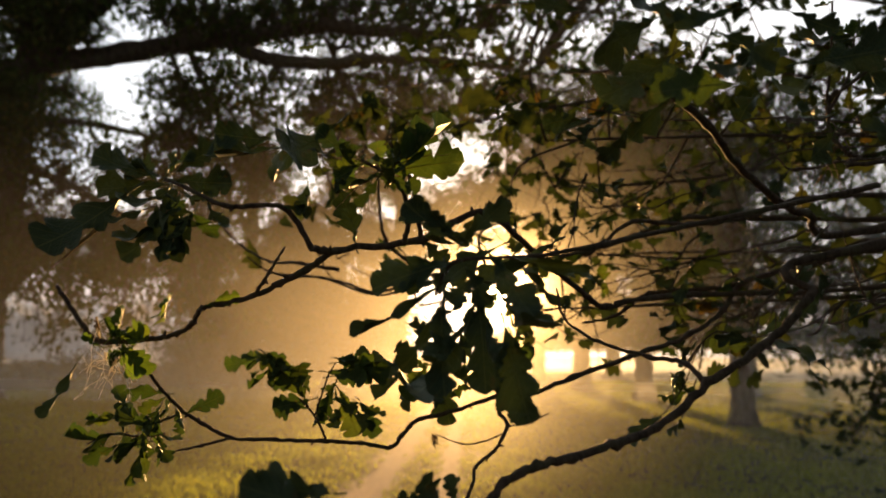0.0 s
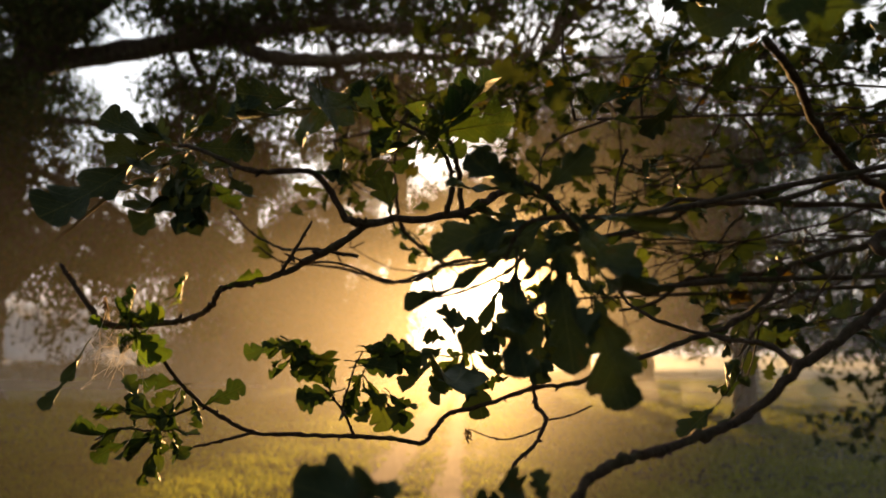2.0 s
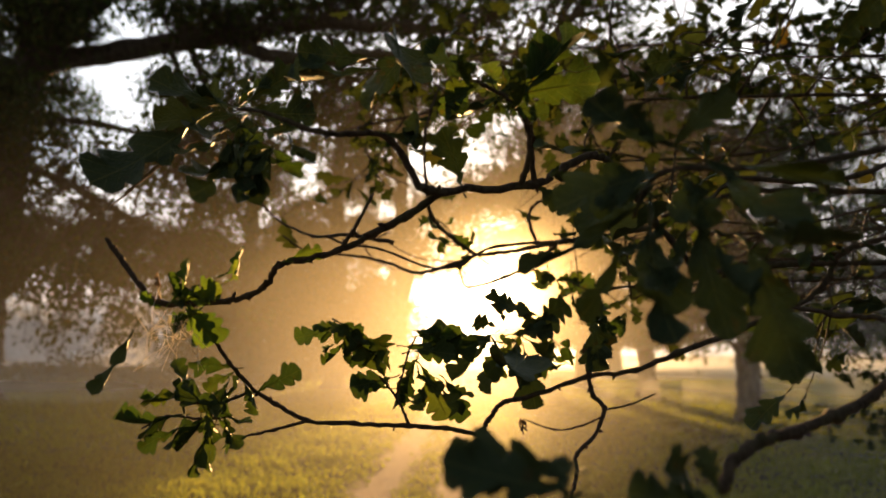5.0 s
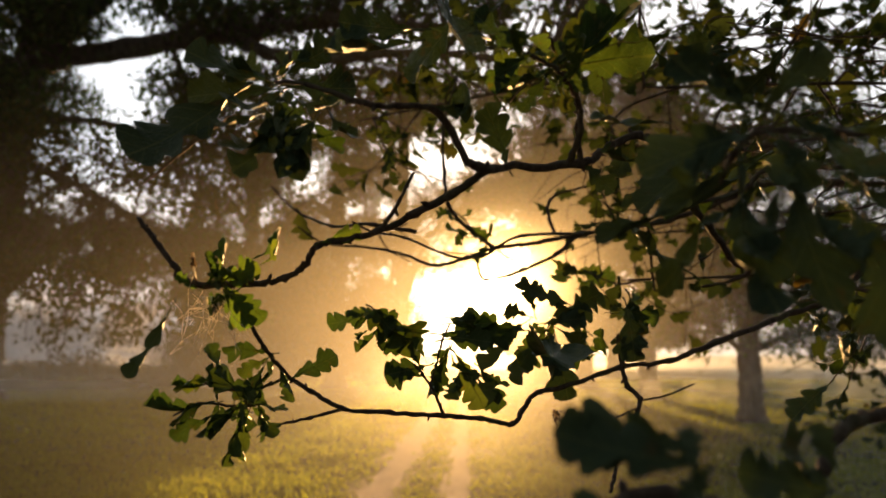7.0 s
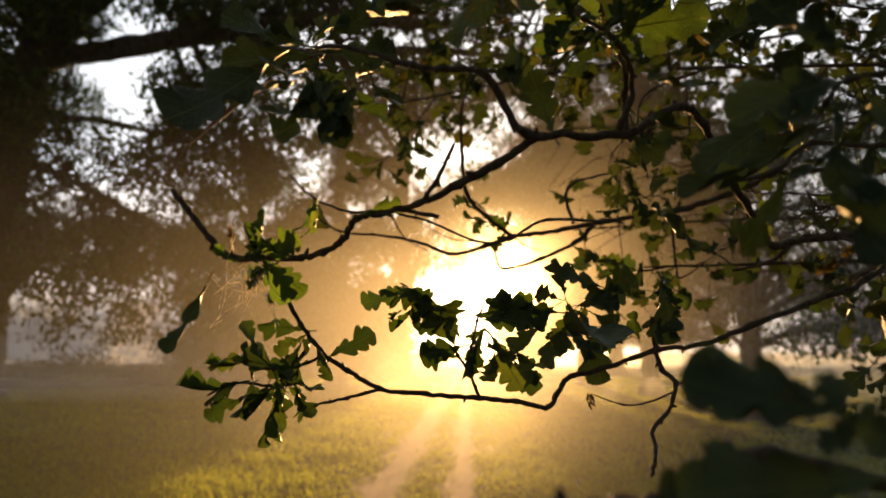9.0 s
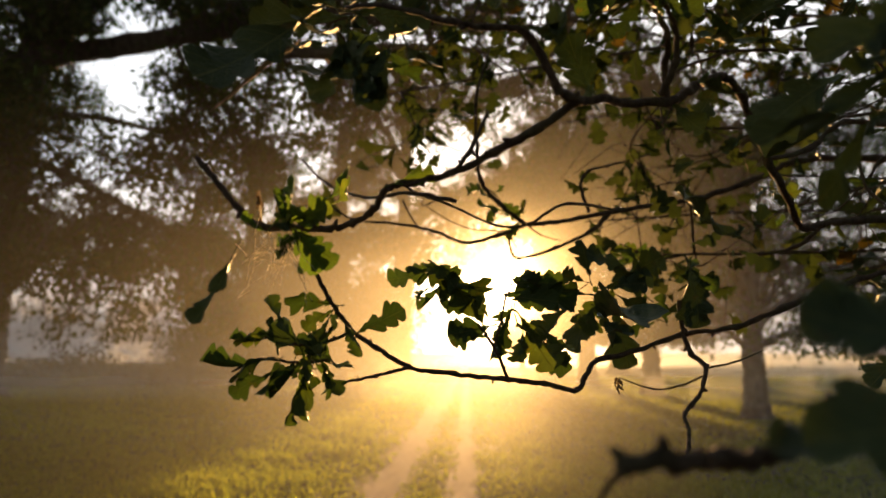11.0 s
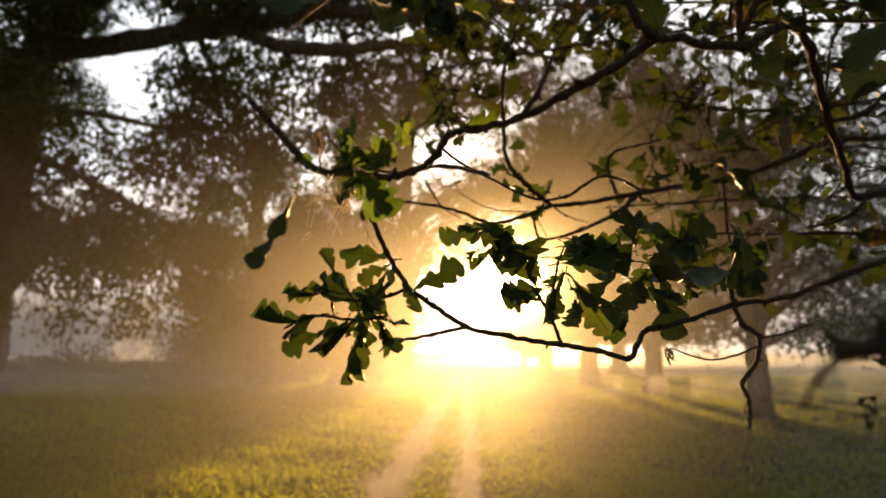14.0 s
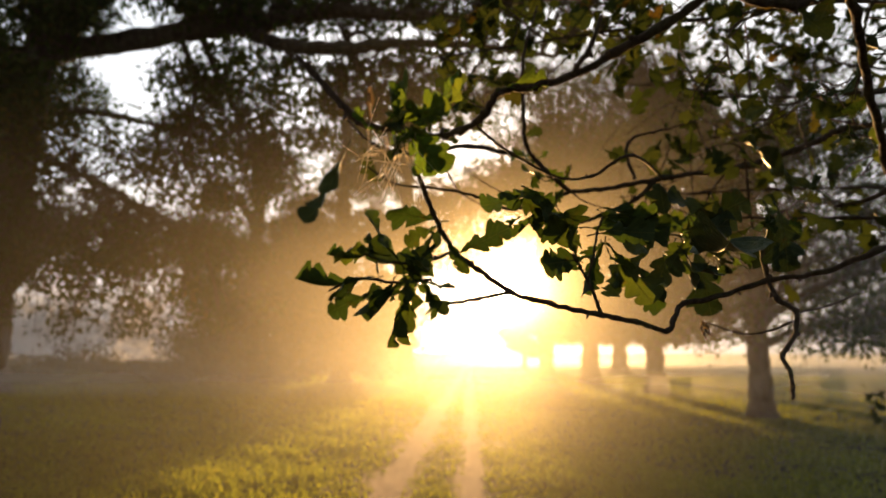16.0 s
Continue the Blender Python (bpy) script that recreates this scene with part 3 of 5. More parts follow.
FORKED_LIMBS = [[(-9.8, 15.0, 8.0, 0.25), (-9.0, 14.8, 8.7, 0.2), (-8.3, 14.6, 9.3, 0.17), (-7.0, 14.0, 9.9, 0.14), (-5.5, 13.5, 10.6, 0.09)], [(-5.7, 14.3, 8.55, 0.09), (-5.4, 14.4, 7.8, 0.07), (-5.0, 14.6, 7.0, 0.06), (-4.4, 14.8, 5.9, 0.03)], [(-6.22, 14.63, 8.48, 0.07), (-5.81, 14.63, 7.68, 0.07), (-5.41, 14.53, 7.12, 0.06), (-4.97, 14.43, 6.5, 0.05), (-4.1, 14.43, 5.56, 0.03)]]
HANGING_LIMBS = [[(-5.81, 14.63, 7.68, 0.05), (-5.89, 14.63, 6.89, 0.04), (-6.02, 14.73, 5.77, 0.03)], [(-2.55, 14.13, 8.51, 0.07), (-2.24, 13.93, 7.77, 0.06), (-1.75, 13.73, 6.82, 0.05), (-1.38, 13.63, 6.12, 0.03)]]
LOW_LIMBS = [[(-9.7, 15.0, 6.0, 0.12), (-8.6, 14.6, 5.6, 0.09), (-7.2, 14.4, 4.9, 0.06), (-5.6, 14.2, 4.1, 0.05)], [(-9.7, 15.0, 7.0, 0.12), (-8.8, 16.2, 7.4, 0.09), (-7.0, 17.2, 7.2, 0.06), (-4.6, 17.6, 6.4, 0.05)], [(-9.8, 15.0, 5.0, 0.15), (-10.6, 14.2, 5.0, 0.1), (-11.6, 13.4, 4.5, 0.05)]]
LOW_FOLIAGE = [(-9.6, 14.6, 5.2, 1.5, 1.4, 2.2, 60, 46), (-7.5, 14.6, 3.6, 3.4, 1.6, 0.7, 130, 50), (-7.3, 14.6, 2.5, 3.6, 1.2, 0.6, 46, 40), (-9.2, 15.0, 7.2, 0.9, 1.0, 1.2, 40, 50), (-7.0, 15.6, 6.4, 1.7, 1.0, 0.8, 60, 50), (-5.0, 14.6, 7.9, 2.0, 1.0, 0.5, 40, 46), (-6.0, 15.2, 7.3, 1.0, 1.0, 1.0, 40, 50), (-8.3, 15.4, 5.2, 2.2, 1.6, 0.9, 36, 42), (-5.4, 15.6, 5.4, 2.4, 1.8, 1.4, 80, 46), (-2.5, 13.4, 9.1, 4.4, 1.6, 0.8, 170, 46)]
HIGH_FOLIAGE = [(-8.5, 14.0, 8.9, 0.9, 0.8, 0.7, 50, 60), (-4.6, 14.2, 9.4, 2.6, 1.4, 0.7, 70, 46), (-3.0, 14.6, 8.0, 3.0, 1.2, 1.2, 70, 40), (-1.4, 14.0, 6.9, 2.0, 1.2, 1.0, 60, 40), (-7.0, 14.2, 9.9, 4.0, 1.6, 0.8, 76, 46), (-4.3, 14.8, 6.9, 2.6, 1.4, 1.0, 84, 44), (0.3, 12.2, 7.8, 1.9, 1.2, 0.9, 50, 46), (2.9, 12.0, 8.7, 1.8, 1.0, 0.5, 44, 44), (-10.5, 14.5, 7.5, 1.5, 1.5, 1.2, 40, 60), (-9.2, 13.9, 9.5, 1.6, 0.9, 0.9, 90, 60), (-9.6, 13.8, 7.4, 0.9, 0.7, 1.3, 50, 60)]
oak((-10.55, 15.0, 0), flared(-10.55, 15.0, 0.5, 10.0, (1.1, 0.0)), MAIN_LIMBS + FORKED_LIMBS + HANGING_LIMBS + LOW_LIMBS, LOW_FOLIAGE + HIGH_FOLIAGE,
    0.17, 21, FAR_GREEN, "great spreading oak with a heavy limb over the track", spread=0.21, full=0.5)


def yellow_bough(at, seed):
    """A low bough of the great oak whose leaves have turned."""
    rng = np.random.default_rng(seed)
    root = bpy.data.objects["oak_tree"]
    at = np.array(at)
    p = at + rng.normal(size=(700, 3)) * (0.45, 0.5, 0.42) * np.array([1, 1, 1])
    v, f = leaf_cloud(rng, p, 0.11)
    ob = part("turned_foliage", mesh_from("turned_foliage", v, f, FAR_TURNING, False), root, label="yellowing leaves near the trunk")
    ob["kind"] = "stuff"
    line = smooth_line([(-9.6, 14.8, 6.2), (-9.0, 14.0, 6.3), tuple(at)], 5)
    part("limb", mesh_from("limb", *tube(line - line[0], np.linspace(0.07, 0.02, len(line)), 8), BARK_FAR), root, line[0])


yellow_bough((-8.2, 13.0, 5.9), 91)


def avenue_oak(x, y, r, h, reach, low, clumps, leaves, seed, material, label, squash=0.75, size=0.15, spread=0.32, skirt=0, extra=(), full=1.0, boughs=()):
    rng = np.random.default_rng(seed)
    limbs = spreading_limbs(rng, x, y, low + 0.6, h * 0.7, reach, r * 0.55, 8)
    clouds = []
    for rows in limbs:
        for k in (2, 3, 4):
            px, py, pz, _ = rows[k]
            clouds.append((px, py, max(pz - 0.3, low + 0.3), reach * 0.30, reach * 0.30, reach * 0.30 * squash, clumps, leaves))
    limbs += boughs
    clouds.append((x, y, h * 0.8, reach * 0.6, reach * 0.6, h * 0.2, clumps * 4, leaves))
    clouds += extra
    for k in range(7 if skirt else 0):
        c, s = math.cos(k * 0.9), math.sin(k * 0.9)
        for z in (1.9, 4.8, 7.8):
            clouds.append((x + c * reach * 0.65, y + s * reach * 0.65, z, reach * 0.35, reach * 0.35, 1.6, skirt, leaves))
    return oak((x, y, 0), flared(x, y, r, h * 0.85), limbs, clouds, size, seed, material, label, spread=spread, full=full)


avenue_oak(8.0, 18.6, 0.27, 9.6, 5.2, 1.5, 22, 48, 31, FAR_GREEN, "broad oak with low twiggy boughs in the mist", size=0.155, spread=0.25,
           extra=[(11.8, 18.0, 3.1, 3.2, 1.8, 0.9, 130, 48), (6.2, 18.0, 2.6, 2.0, 1.3, 0.8, 70, 44), (10.6, 17.4, 2.2, 2.4, 1.4, 0.7, 80, 44), (4.6, 18.6, 4.0, 1.3, 1.0, 0.8, 40, 44), (6.2, 17.8, 4.2, 2.2, 1.6, 1.0, 70, 48), (10.5, 18.0, 5.4, 3.4, 2.0, 1.5, 60, 48), (9.6, 17.6, 2.1, 3.4, 1.2, 0.45, 60, 44), (13.2, 17.8, 2.6, 1.6, 1.0, 0.6, 40, 44)], full=0.36,
           boughs=[[(8.0, 18.6, 1.75, 0.10), (7.5, 18.4, 2.1, 0.07), (7.0, 18.2, 2.45, 0.05), (6.2, 18.0, 2.75, 0.03)],
                   [(8.0, 18.6, 2.3, 0.16), (8.6, 18.4, 2.9, 0.12), (9.8, 18.2, 3.5, 0.09), (11.3, 18.0, 3.9, 0.06), (13.0, 17.8, 3.9, 0.03)],
                   [(8.0, 18.6, 1.8, 0.12), (8.8, 18.3, 2.2, 0.09), (10.2, 18.0, 2.55, 0.06), (11.6, 17.8, 2.45, 0.04), (12.8, 17.6, 2.2, 0.02)],
                   [(8.0, 18.6, 3.0, 0.14), (7.4, 18.2, 3.8, 0.10), (6.3, 17.9, 4.3, 0.06), (5.0, 17.7, 4.4, 0.03)]])
avenue_oak(8.4, 29.0, 0.37, 16.0, 4.8, 2.8, 22, 50, 32, FAR_GREEN, "tall oak standing dark in the mist", size=0.18,
           extra=[(9.4, 28.5, 3.4, 4.2, 2.0, 1.5, 120, 46), (6.6, 29.0, 9.5, 3.6, 2.4, 2.6, 150, 46), (11.5, 28.5, 8.5, 4.2, 2.4, 3.0, 170, 46), (7.0, 28.5, 6.3, 2.4, 1.6, 1.0, 70, 46), (9.0, 29.0, 14.0, 4.6, 2.5, 2.5, 150, 46)], full=0.55)
avenue_oak(7.6, 38.0, 0.45, 17.0, 3.6, 5.0, 13, 44, 33, FAR_TURNING, "misty oak with golden turning leaves", size=0.22,
           extra=[(8.4, 38.5, 4.1, 3.4, 2.0, 1.8, 260, 44), (13.5, 39.0, 5.0, 3.5, 2.0, 2.2, 140, 44), (6.6, 38.0, 2.95, 2.9, 1.6, 0.7, 200, 60), (11.0, 38.5, 2.9, 3.0, 1.6, 0.8, 150, 60)], full=0.6)
avenue_oak(5.5, 40.0, 0.42, 18.0, 3.2, 8.0, 13, 44, 34, FAR_GREEN, "pale misty oak close to the track", size=0.22,
           extra=[(2.6, 40.0, 11.4, 4.2, 2.0, 2.2, 130, 44), (5.5, 39.5, 14.5, 4.5, 2.0, 2.6, 130, 44), (5.6, 39.5, 8.6, 2.0, 1.5, 1.0, 50, 44), (6.3, 39.5, 6.4, 1.9, 1.5, 1.0, 90, 60), (1.8, 40.0, 8.3, 2.8, 1.5, 0.9, 60, 50), (5.9, 39.6, 4.2, 1.7, 1.3, 1.0, 110, 70), (1.7, 40.0, 7.0, 3.2, 1.5, 0.8, 70, 50)], full=0.4)
avenue_oak(-5.9, 37.0, 0.5, 17.0, 4.2, 1.0, 9, 46, 35, FAR_TURNING, "low-hung oak veiled in golden mist beside the track", size=0.22, spread=0.45, skirt=34,
           extra=[(-1.7, 37.5, 7.6, 1.3, 1.5, 1.6, 46, 44), (-0.6, 38.0, 9.6, 1.6, 1.5, 1.2, 36, 44), (-5.3, 37.0, 2.7, 2.9, 1.5, 1.7, 150, 46), (-9.0, 37.5, 3.0, 4.0, 1.5, 2.0, 150, 46)])
avenue_oak(-11.5, 40.0, 0.5, 17.0, 5.2, 1.0, 9, 46, 39, FAR_GREEN, "bushy oak veiled in golden mist at the wood's edge", size=0.22, spread=0.45, skirt=34)
avenue_oak(-17.8, 27.0, 0.5, 16.0, 6.5, 2.6, 15, 46, 36, FAR_GREEN, "dense oak behind the great oak in the mist", size=0.18)
avenue_oak(16.8, 23.0, 0.5, 11.0, 6.5, 1.2, 10, 46, 37, FAR_GREEN, "dense oak at the meadow edge in the mist", size=0.17)
avenue_oak(-3.3, 52.0, 0.6, 27.0, 9.0, 9.5, 22, 46, 38, FAR_GREEN, "tall far oak above the mist", size=0.28, spread=0.5,
           extra=[(2.6, 52.0, 13.6, 6.0, 3.0, 3.0, 90, 50), (5.0, 52.0, 22.0, 8.0, 3.0, 5.0, 170, 50)], full=0.45)
avenue_oak(14.0, 57.0, 0.6, 27.0, 9.0, 7.0, 16, 46, 41, FAR_GREEN, "tall dense far oak pale in the mist", size=0.3, spread=0.5,
           extra=[(10.0, 56.0, 16.5, 7.0, 3.0, 4.5, 260, 50), (17.0, 56.0, 18.0, 7.0, 3.0, 5.0, 200, 50), (9.0, 56.0, 25.0, 6.0, 3.0, 3.0, 70, 50)], full=0.7)
# added blocker: keeps the low sun off the ground right of the ruts
avenue_oak(7.9, 72.0, 0.25, 7.4, 2.1, 0.4, 30, 46, 42, FAR_GREEN, "low far oak added to shade the ground right of the track", size=0.25, spread=0.35)
avenue_oak(13.6, 31.0, 0.42, 14.5, 6.0, 2.6, 11, 46, 40, FAR_GREEN, "dark oak of the far row in the mist", size=0.2, spread=0.4)

# ---- the near oak, whose twigs hang before the eye ----
NEAR_BASE = (2.9, 0.9, 0.0)
near_oak = thing("oak_tree", NEAR_BASE, "near oak with bare lower twigs and dewy lobed leaves", "tree")
near_rng = np.random.default_rng(5)


def branch(name, r0, r1, pts):
    """A tapering twig with knots and buds, under the near oak."""
    line = smooth_line(pts, 7)
    n = len(line)
    step = np.linalg.norm(np.diff(line, axis=0), axis=1)
    far = np.concatenate([[0], np.cumsum(step)]) / step.sum()
    rad = r0 + (r1 - r0) * far ** 0.8
    line[1:-1] += near_rng.normal(0, 0.22, (n - 2, 3)) * rad[1:-1, None]
    for k in range(7, n - 1, 7):
        rad[k] *= near_rng.uniform(1.1, 1.4)
    rad[-1] *= 0.7
    h = Heap()
    at = line[0].copy()
    h.add(*tube(line - at, rad, 8, near_rng, 0.07))
    # buds and scars
    for k in range(3, n - 2, 4):
        if near_rng.random() < (0.6 if rad[k] < 0.004 else 0.25):
            d = near_rng.normal(size=3)
            d /= np.linalg.norm(d)
            p = line[k] - at
            size = min(rad[k], 0.0032) * near_rng.uniform(0.9, 1.5)
            h.add(*tube(np.array([p + d * rad[k] * 0.5, p + d * (rad[k] + size * 0.6), p + d * (rad[k] + size * 1.3)]), [size * 0.6, size * 0.5, size * 0.15], 6))
    return part(name, h.mesh(name, BARK_NEAR), near_oak, at)


def crooked(r0, r1, pts):
    """A crooked twig of the dense right-hand boughs, with short side shoots and their leaves."""
    line = smooth_line(pts, 5)
    n = len(line)
    knots = near_rng.normal(0, 1, (n // 3 + 2, 3)) * (0.4, 0.6, 1.0)
    for c in range(3):
        line[:, c] += 0.0055 * np.interp(np.arange(n) / 3.0, np.arange(len(knots)), knots[:, c])
    twig = branch("twig", r0 * 1.25, r1, line[::2])
    for _ in range(3):
        k = near_rng.integers(n // 3, n - 2)
        way = line[k + 1] - line[k]
        way = way / (np.linalg.norm(way) + 1e-9)
        d = way * 0.8 + near_rng.normal(0, 1, 3) * (0.5, 0.5, 0.9)
        d = d / np.linalg.norm(d) * near_rng.uniform(0.05, 0.12)
        shoot = [line[k], line[k] + d * 0.5 + near_rng.normal(0, 0.006, 3), line[k] + d]
        s = smooth_line(shoot, 5)
        v, f = tube(s - s[0], np.linspace(r1 * 1.1, r1 * 0.6, len(s)), 5, near_rng, 0.1)
        ob = new("side_shoot", mesh_from("side_shoot", v, f, BARK_NEAR))
        place(ob, twig, Matrix.Translation(s[0]))
        for q in range(2):
            b = s[-1 - 3 * q]
            e = b + near_rng.normal(0, 1, 3) * (0.03, 0.02, 0.025) + (-0.01, 0.0, -0.008)
            leaf(twig, tuple(b), tuple(e), near_rng.uniform(-60, 60), int(near_rng.integers(10, 18)) if near_rng.random() < 0.75 else int(near_rng.integers(0, 8)), near_rng.uniform(0.8, 1.1))
    return twig


def margin(parent, base, tip, r):
    """The rolled margin of a leaf, a strip whose pale colour stands for light caught there; thickest in its middle."""
    base, tip = np.array(base), np.array(tip)
    side = np.array([0.0, -0.002, -0.0015])
    q = np.linspace(0, 1, 12)
    line = base + (tip - base) * q[:, None] + side + near_rng.normal(0, 0.0007, (12, 3))
    line[:, 2] += 0.004 * np.sin(np.pi * q)
    v, f = tube(line - base, r * (0.25 + 0.75 * np.sin(np.pi * q ** 0.8)), 6, near_rng, 0.2)
    ob = new("leaf_margin", mesh_from("leaf_margin", v, f, DRY_OR_LIT))
    place(ob, parent, Matrix.Translation(base))
    tagged(ob, "rolled leaf margin, pale for the light it catches")


def near_trunk():
    x, y, _ = NEAR_BASE
    rows = np.array([(x, y, -0.2, 0.62), (x, y, 0.2, 0.5), (x, y, 1.0, 0.42), (x + 0.05, y, 2.5, 0.4), (x + 0.1, y + 0.1, 4.5, 0.36), (x + 0.2, y + 0.1, 7.0, 0.25)])
    line = smooth_line(rows[:, :3], 5)
    rad = smooth_line(np.repeat(rows[:, 3:4], 3, 1), 5)[:, 0]
    part("trunk", mesh_from("trunk", *tube(line - np.array(NEAR_BASE), rad, 18, near_rng, 0.04), BARK_FAR), near_oak, NEAR_BASE)
    branch("limb", 0.07, 0.012, [(2.8, 1.0, 2.0), (2.4, 1.2, 2.1), (1.9, 1.3, 2.1), (1.5, 1.1, 2.2), (1.2, 0.9, 2.35)])
    branch("limb", 0.09, 0.016, [(2.9, 1.0, 2.3), (2.7, 1.6, 2.35), (2.4, 2.2, 2.4), (2.0, 2.0, 2.3), (2.0, 1.6, 2.25)])


def shade_crown():
    """An unseen crown added overhead and behind the eye, to shade the near leaves from the sky."""
    rng = np.random.default_rng(8)
    p = rng.normal(size=(13000, 3)) * (3.6, 3.6, 1.5) + (1.2, -0.8, 5.2)
    p = p[(p[:, 2] > 2.9 + 0.85 * np.maximum(p[:, 1], 0)) & (np.hypot(p[:, 0], p[:, 1]) > 0.8)]
    v, f = leaf_cloud(rng, p, 0.22)
    ob = part("crown", mesh_from("crown", v, f, FAR_GREEN, False), near_oak)
    ob["kind"] = "stuff"
    for end in ((0.5, -1.5, 5.0), (-1.0, 0.5, 5.2), (2.5, -3.0, 5.5), (0.0, -3.5, 4.8)):
        branch("limb", 0.16, 0.03, [(2.95, 0.95, 3.6), (2.95 + (end[0] - 2.95) * 0.4, 0.9 + (end[1] - 0.9) * 0.4, 4.7), end])


near_trunk()
shade_crown()
limb_up = branch("branch", 0.0074, 0.0037, [(1.900, 1.300, 2.100), (0.950, 1.350, 1.950), (0.376, 1.151, 1.901), (0.262, 1.100, 1.879), (0.200, 1.021, 1.901), (0.145, 0.950, 1.928), (0.076, 0.851, 1.965), (0.045, 0.820, 1.974), (0.009, 0.796, 1.954), (-0.026, 0.771, 1.931), (-0.113, 0.709, 1.909), (-0.136, 0.686, 1.906)])
twig_up = branch("branch", 0.0034, 0.0016, [(-0.134, 0.688, 1.905), (-0.158, 0.674, 1.944), (-0.190, 0.664, 1.946), (-0.215, 0.652, 1.943), (-0.260, 0.670, 1.965), (-0.297, 0.705, 1.983)])
twig_v = branch("branch", 0.003, 0.0022, [(-0.026, 0.771, 1.931), (-0.029, 0.761, 1.962), (-0.033, 0.742, 1.978), (-0.046, 0.743, 2.011), (-0.060, 0.720, 2.030)])
br_left = branch("branch", 0.0036, 0.0025, [(-0.113, 0.709, 1.909), (-0.146, 0.721, 1.890), (-0.179, 0.741, 1.876), (-0.213, 0.761, 1.864), (-0.246, 0.759, 1.855), (-0.267, 0.756, 1.850), (-0.278, 0.761, 1.834), (-0.297, 0.766, 1.822), (-0.316, 0.767, 1.817), (-0.338, 0.741, 1.813), (-0.365, 0.728, 1.813), (-0.385, 0.731, 1.830), (-0.405, 0.736, 1.853), (-0.422, 0.741, 1.872)])
twig_stub = branch("twig", 0.0022, 0.0016, [(-0.212, 0.761, 1.863), (-0.198, 0.751, 1.882), (-0.182, 0.771, 1.921)])
br_low = branch("branch", 0.01, 0.0019, [(2.000, 1.600, 2.250), (1.017, 1.400, 2.050), (0.711, 1.300, 1.981), (0.554, 1.250, 1.936), (0.491, 1.200, 1.881), (0.412, 1.150, 1.837), (0.311, 1.100, 1.804), (0.195, 1.040, 1.768), (0.141, 1.051, 1.747), (0.084, 1.081, 1.737), (0.009, 1.051, 1.715), (-0.036, 1.031, 1.706), (-0.058, 1.001, 1.687), (-0.072, 0.981, 1.673), (-0.111, 0.956, 1.681), (-0.153, 0.929, 1.687), (-0.210, 0.881, 1.694), (-0.253, 0.836, 1.702), (-0.281, 0.821, 1.719), (-0.303, 0.811, 1.735), (-0.318, 0.786, 1.760), (-0.330, 0.761, 1.787)])
twig_c = branch("twig", 0.0018, 0.0012, [(-0.253, 0.835, 1.701), (-0.281, 0.821, 1.694), (-0.307, 0.811, 1.689)])
twig_l = branch("twig", 0.0018, 0.001, [(-0.303, 0.811, 1.732), (-0.328, 0.801, 1.722), (-0.356, 0.796, 1.722), (-0.374, 0.791, 1.728)])
twig_l2 = branch("twig", 0.0014, 0.001, [(-0.319, 0.806, 1.709), (-0.347, 0.806, 1.706), (-0.380, 0.801, 1.709), (-0.402, 0.796, 1.698)])
twig_e = branch("twig", 0.002, 0.0012, [(-0.153, 0.929, 1.687), (-0.165, 0.921, 1.714), (-0.177, 0.911, 1.733), (-0.186, 0.901, 1.744)])
twig_e2 = branch("twig", 0.0014, 0.001, [(-0.169, 0.921, 1.719), (-0.162, 0.921, 1.742), (-0.155, 0.931, 1.770), (-0.146, 0.941, 1.789)])
twig_n = branch("twig", 0.0036, 0.0021, [(0.083, 1.081, 1.781), (0.085, 1.081, 1.742), (0.087, 1.061, 1.713), (0.096, 1.041, 1.698), (0.077, 1.011, 1.669), (0.046, 0.976, 1.648), (0.041, 0.951, 1.630), (0.026, 0.921, 1.607)])
twig_s1 = branch("twig", 0.0015, 0.001, [(0.096, 1.041, 1.696), (0.124, 1.021, 1.704), (0.152, 0.999, 1.719)])
twig_s2 = branch("twig", 0.0014, 0.0008, [(0.091, 1.031, 1.688), (0.061, 1.031, 1.676), (0.028, 1.031, 1.672), (-0.011, 1.034, 1.685)])
br_near = branch("branch", 0.0070, 0.0034, [(1.700, 0.900, 2.100), (0.473, 0.720, 1.922), (0.361, 0.665, 1.862), (0.332, 0.655, 1.833), (0.294, 0.645, 1.806), (0.241, 0.635, 1.775), (0.190, 0.620, 1.738), (0.145, 0.590, 1.728), (0.102, 0.561, 1.720), (0.072, 0.540, 1.717), (0.045, 0.517, 1.709), (0.031, 0.500, 1.696)])
twig_p = branch("twig", 0.0028, 0.0012, [(0.241, 0.635, 1.775), (0.232, 0.660, 1.793), (0.206, 0.690, 1.800), (0.163, 0.720, 1.815), (0.133, 0.750, 1.840), (0.126, 0.760, 1.875)])
br_mid = branch("branch", 0.0155, 0.0050, [(2.400, 2.200, 2.400), (1.600, 1.900, 2.200), (0.765, 1.721, 2.156), (0.588, 1.721, 2.148), (0.528, 1.721, 2.123), (0.469, 1.721, 2.098), (0.352, 1.721, 2.060), (0.172, 1.721, 2.033), (0.032, 1.721, 2.007), (-0.040, 1.701, 1.997)])
twig_u = branch("twig", 0.0055, 0.0026, [(-0.040, 1.701, 1.997), (-0.100, 1.661, 2.034), (-0.141, 1.621, 2.079), (-0.151, 1.581, 2.128), (-0.153, 1.551, 2.239), (-0.123, 1.551, 2.349)])
twig_arc = branch("twig", 0.005, 0.002, [(-0.040, 1.701, 1.996), (-0.098, 1.691, 1.971), (-0.173, 1.671, 1.952), (-0.234, 1.651, 1.970), (-0.294, 1.641, 1.984), (-0.412, 1.621, 1.994), (-0.472, 1.621, 2.030)])
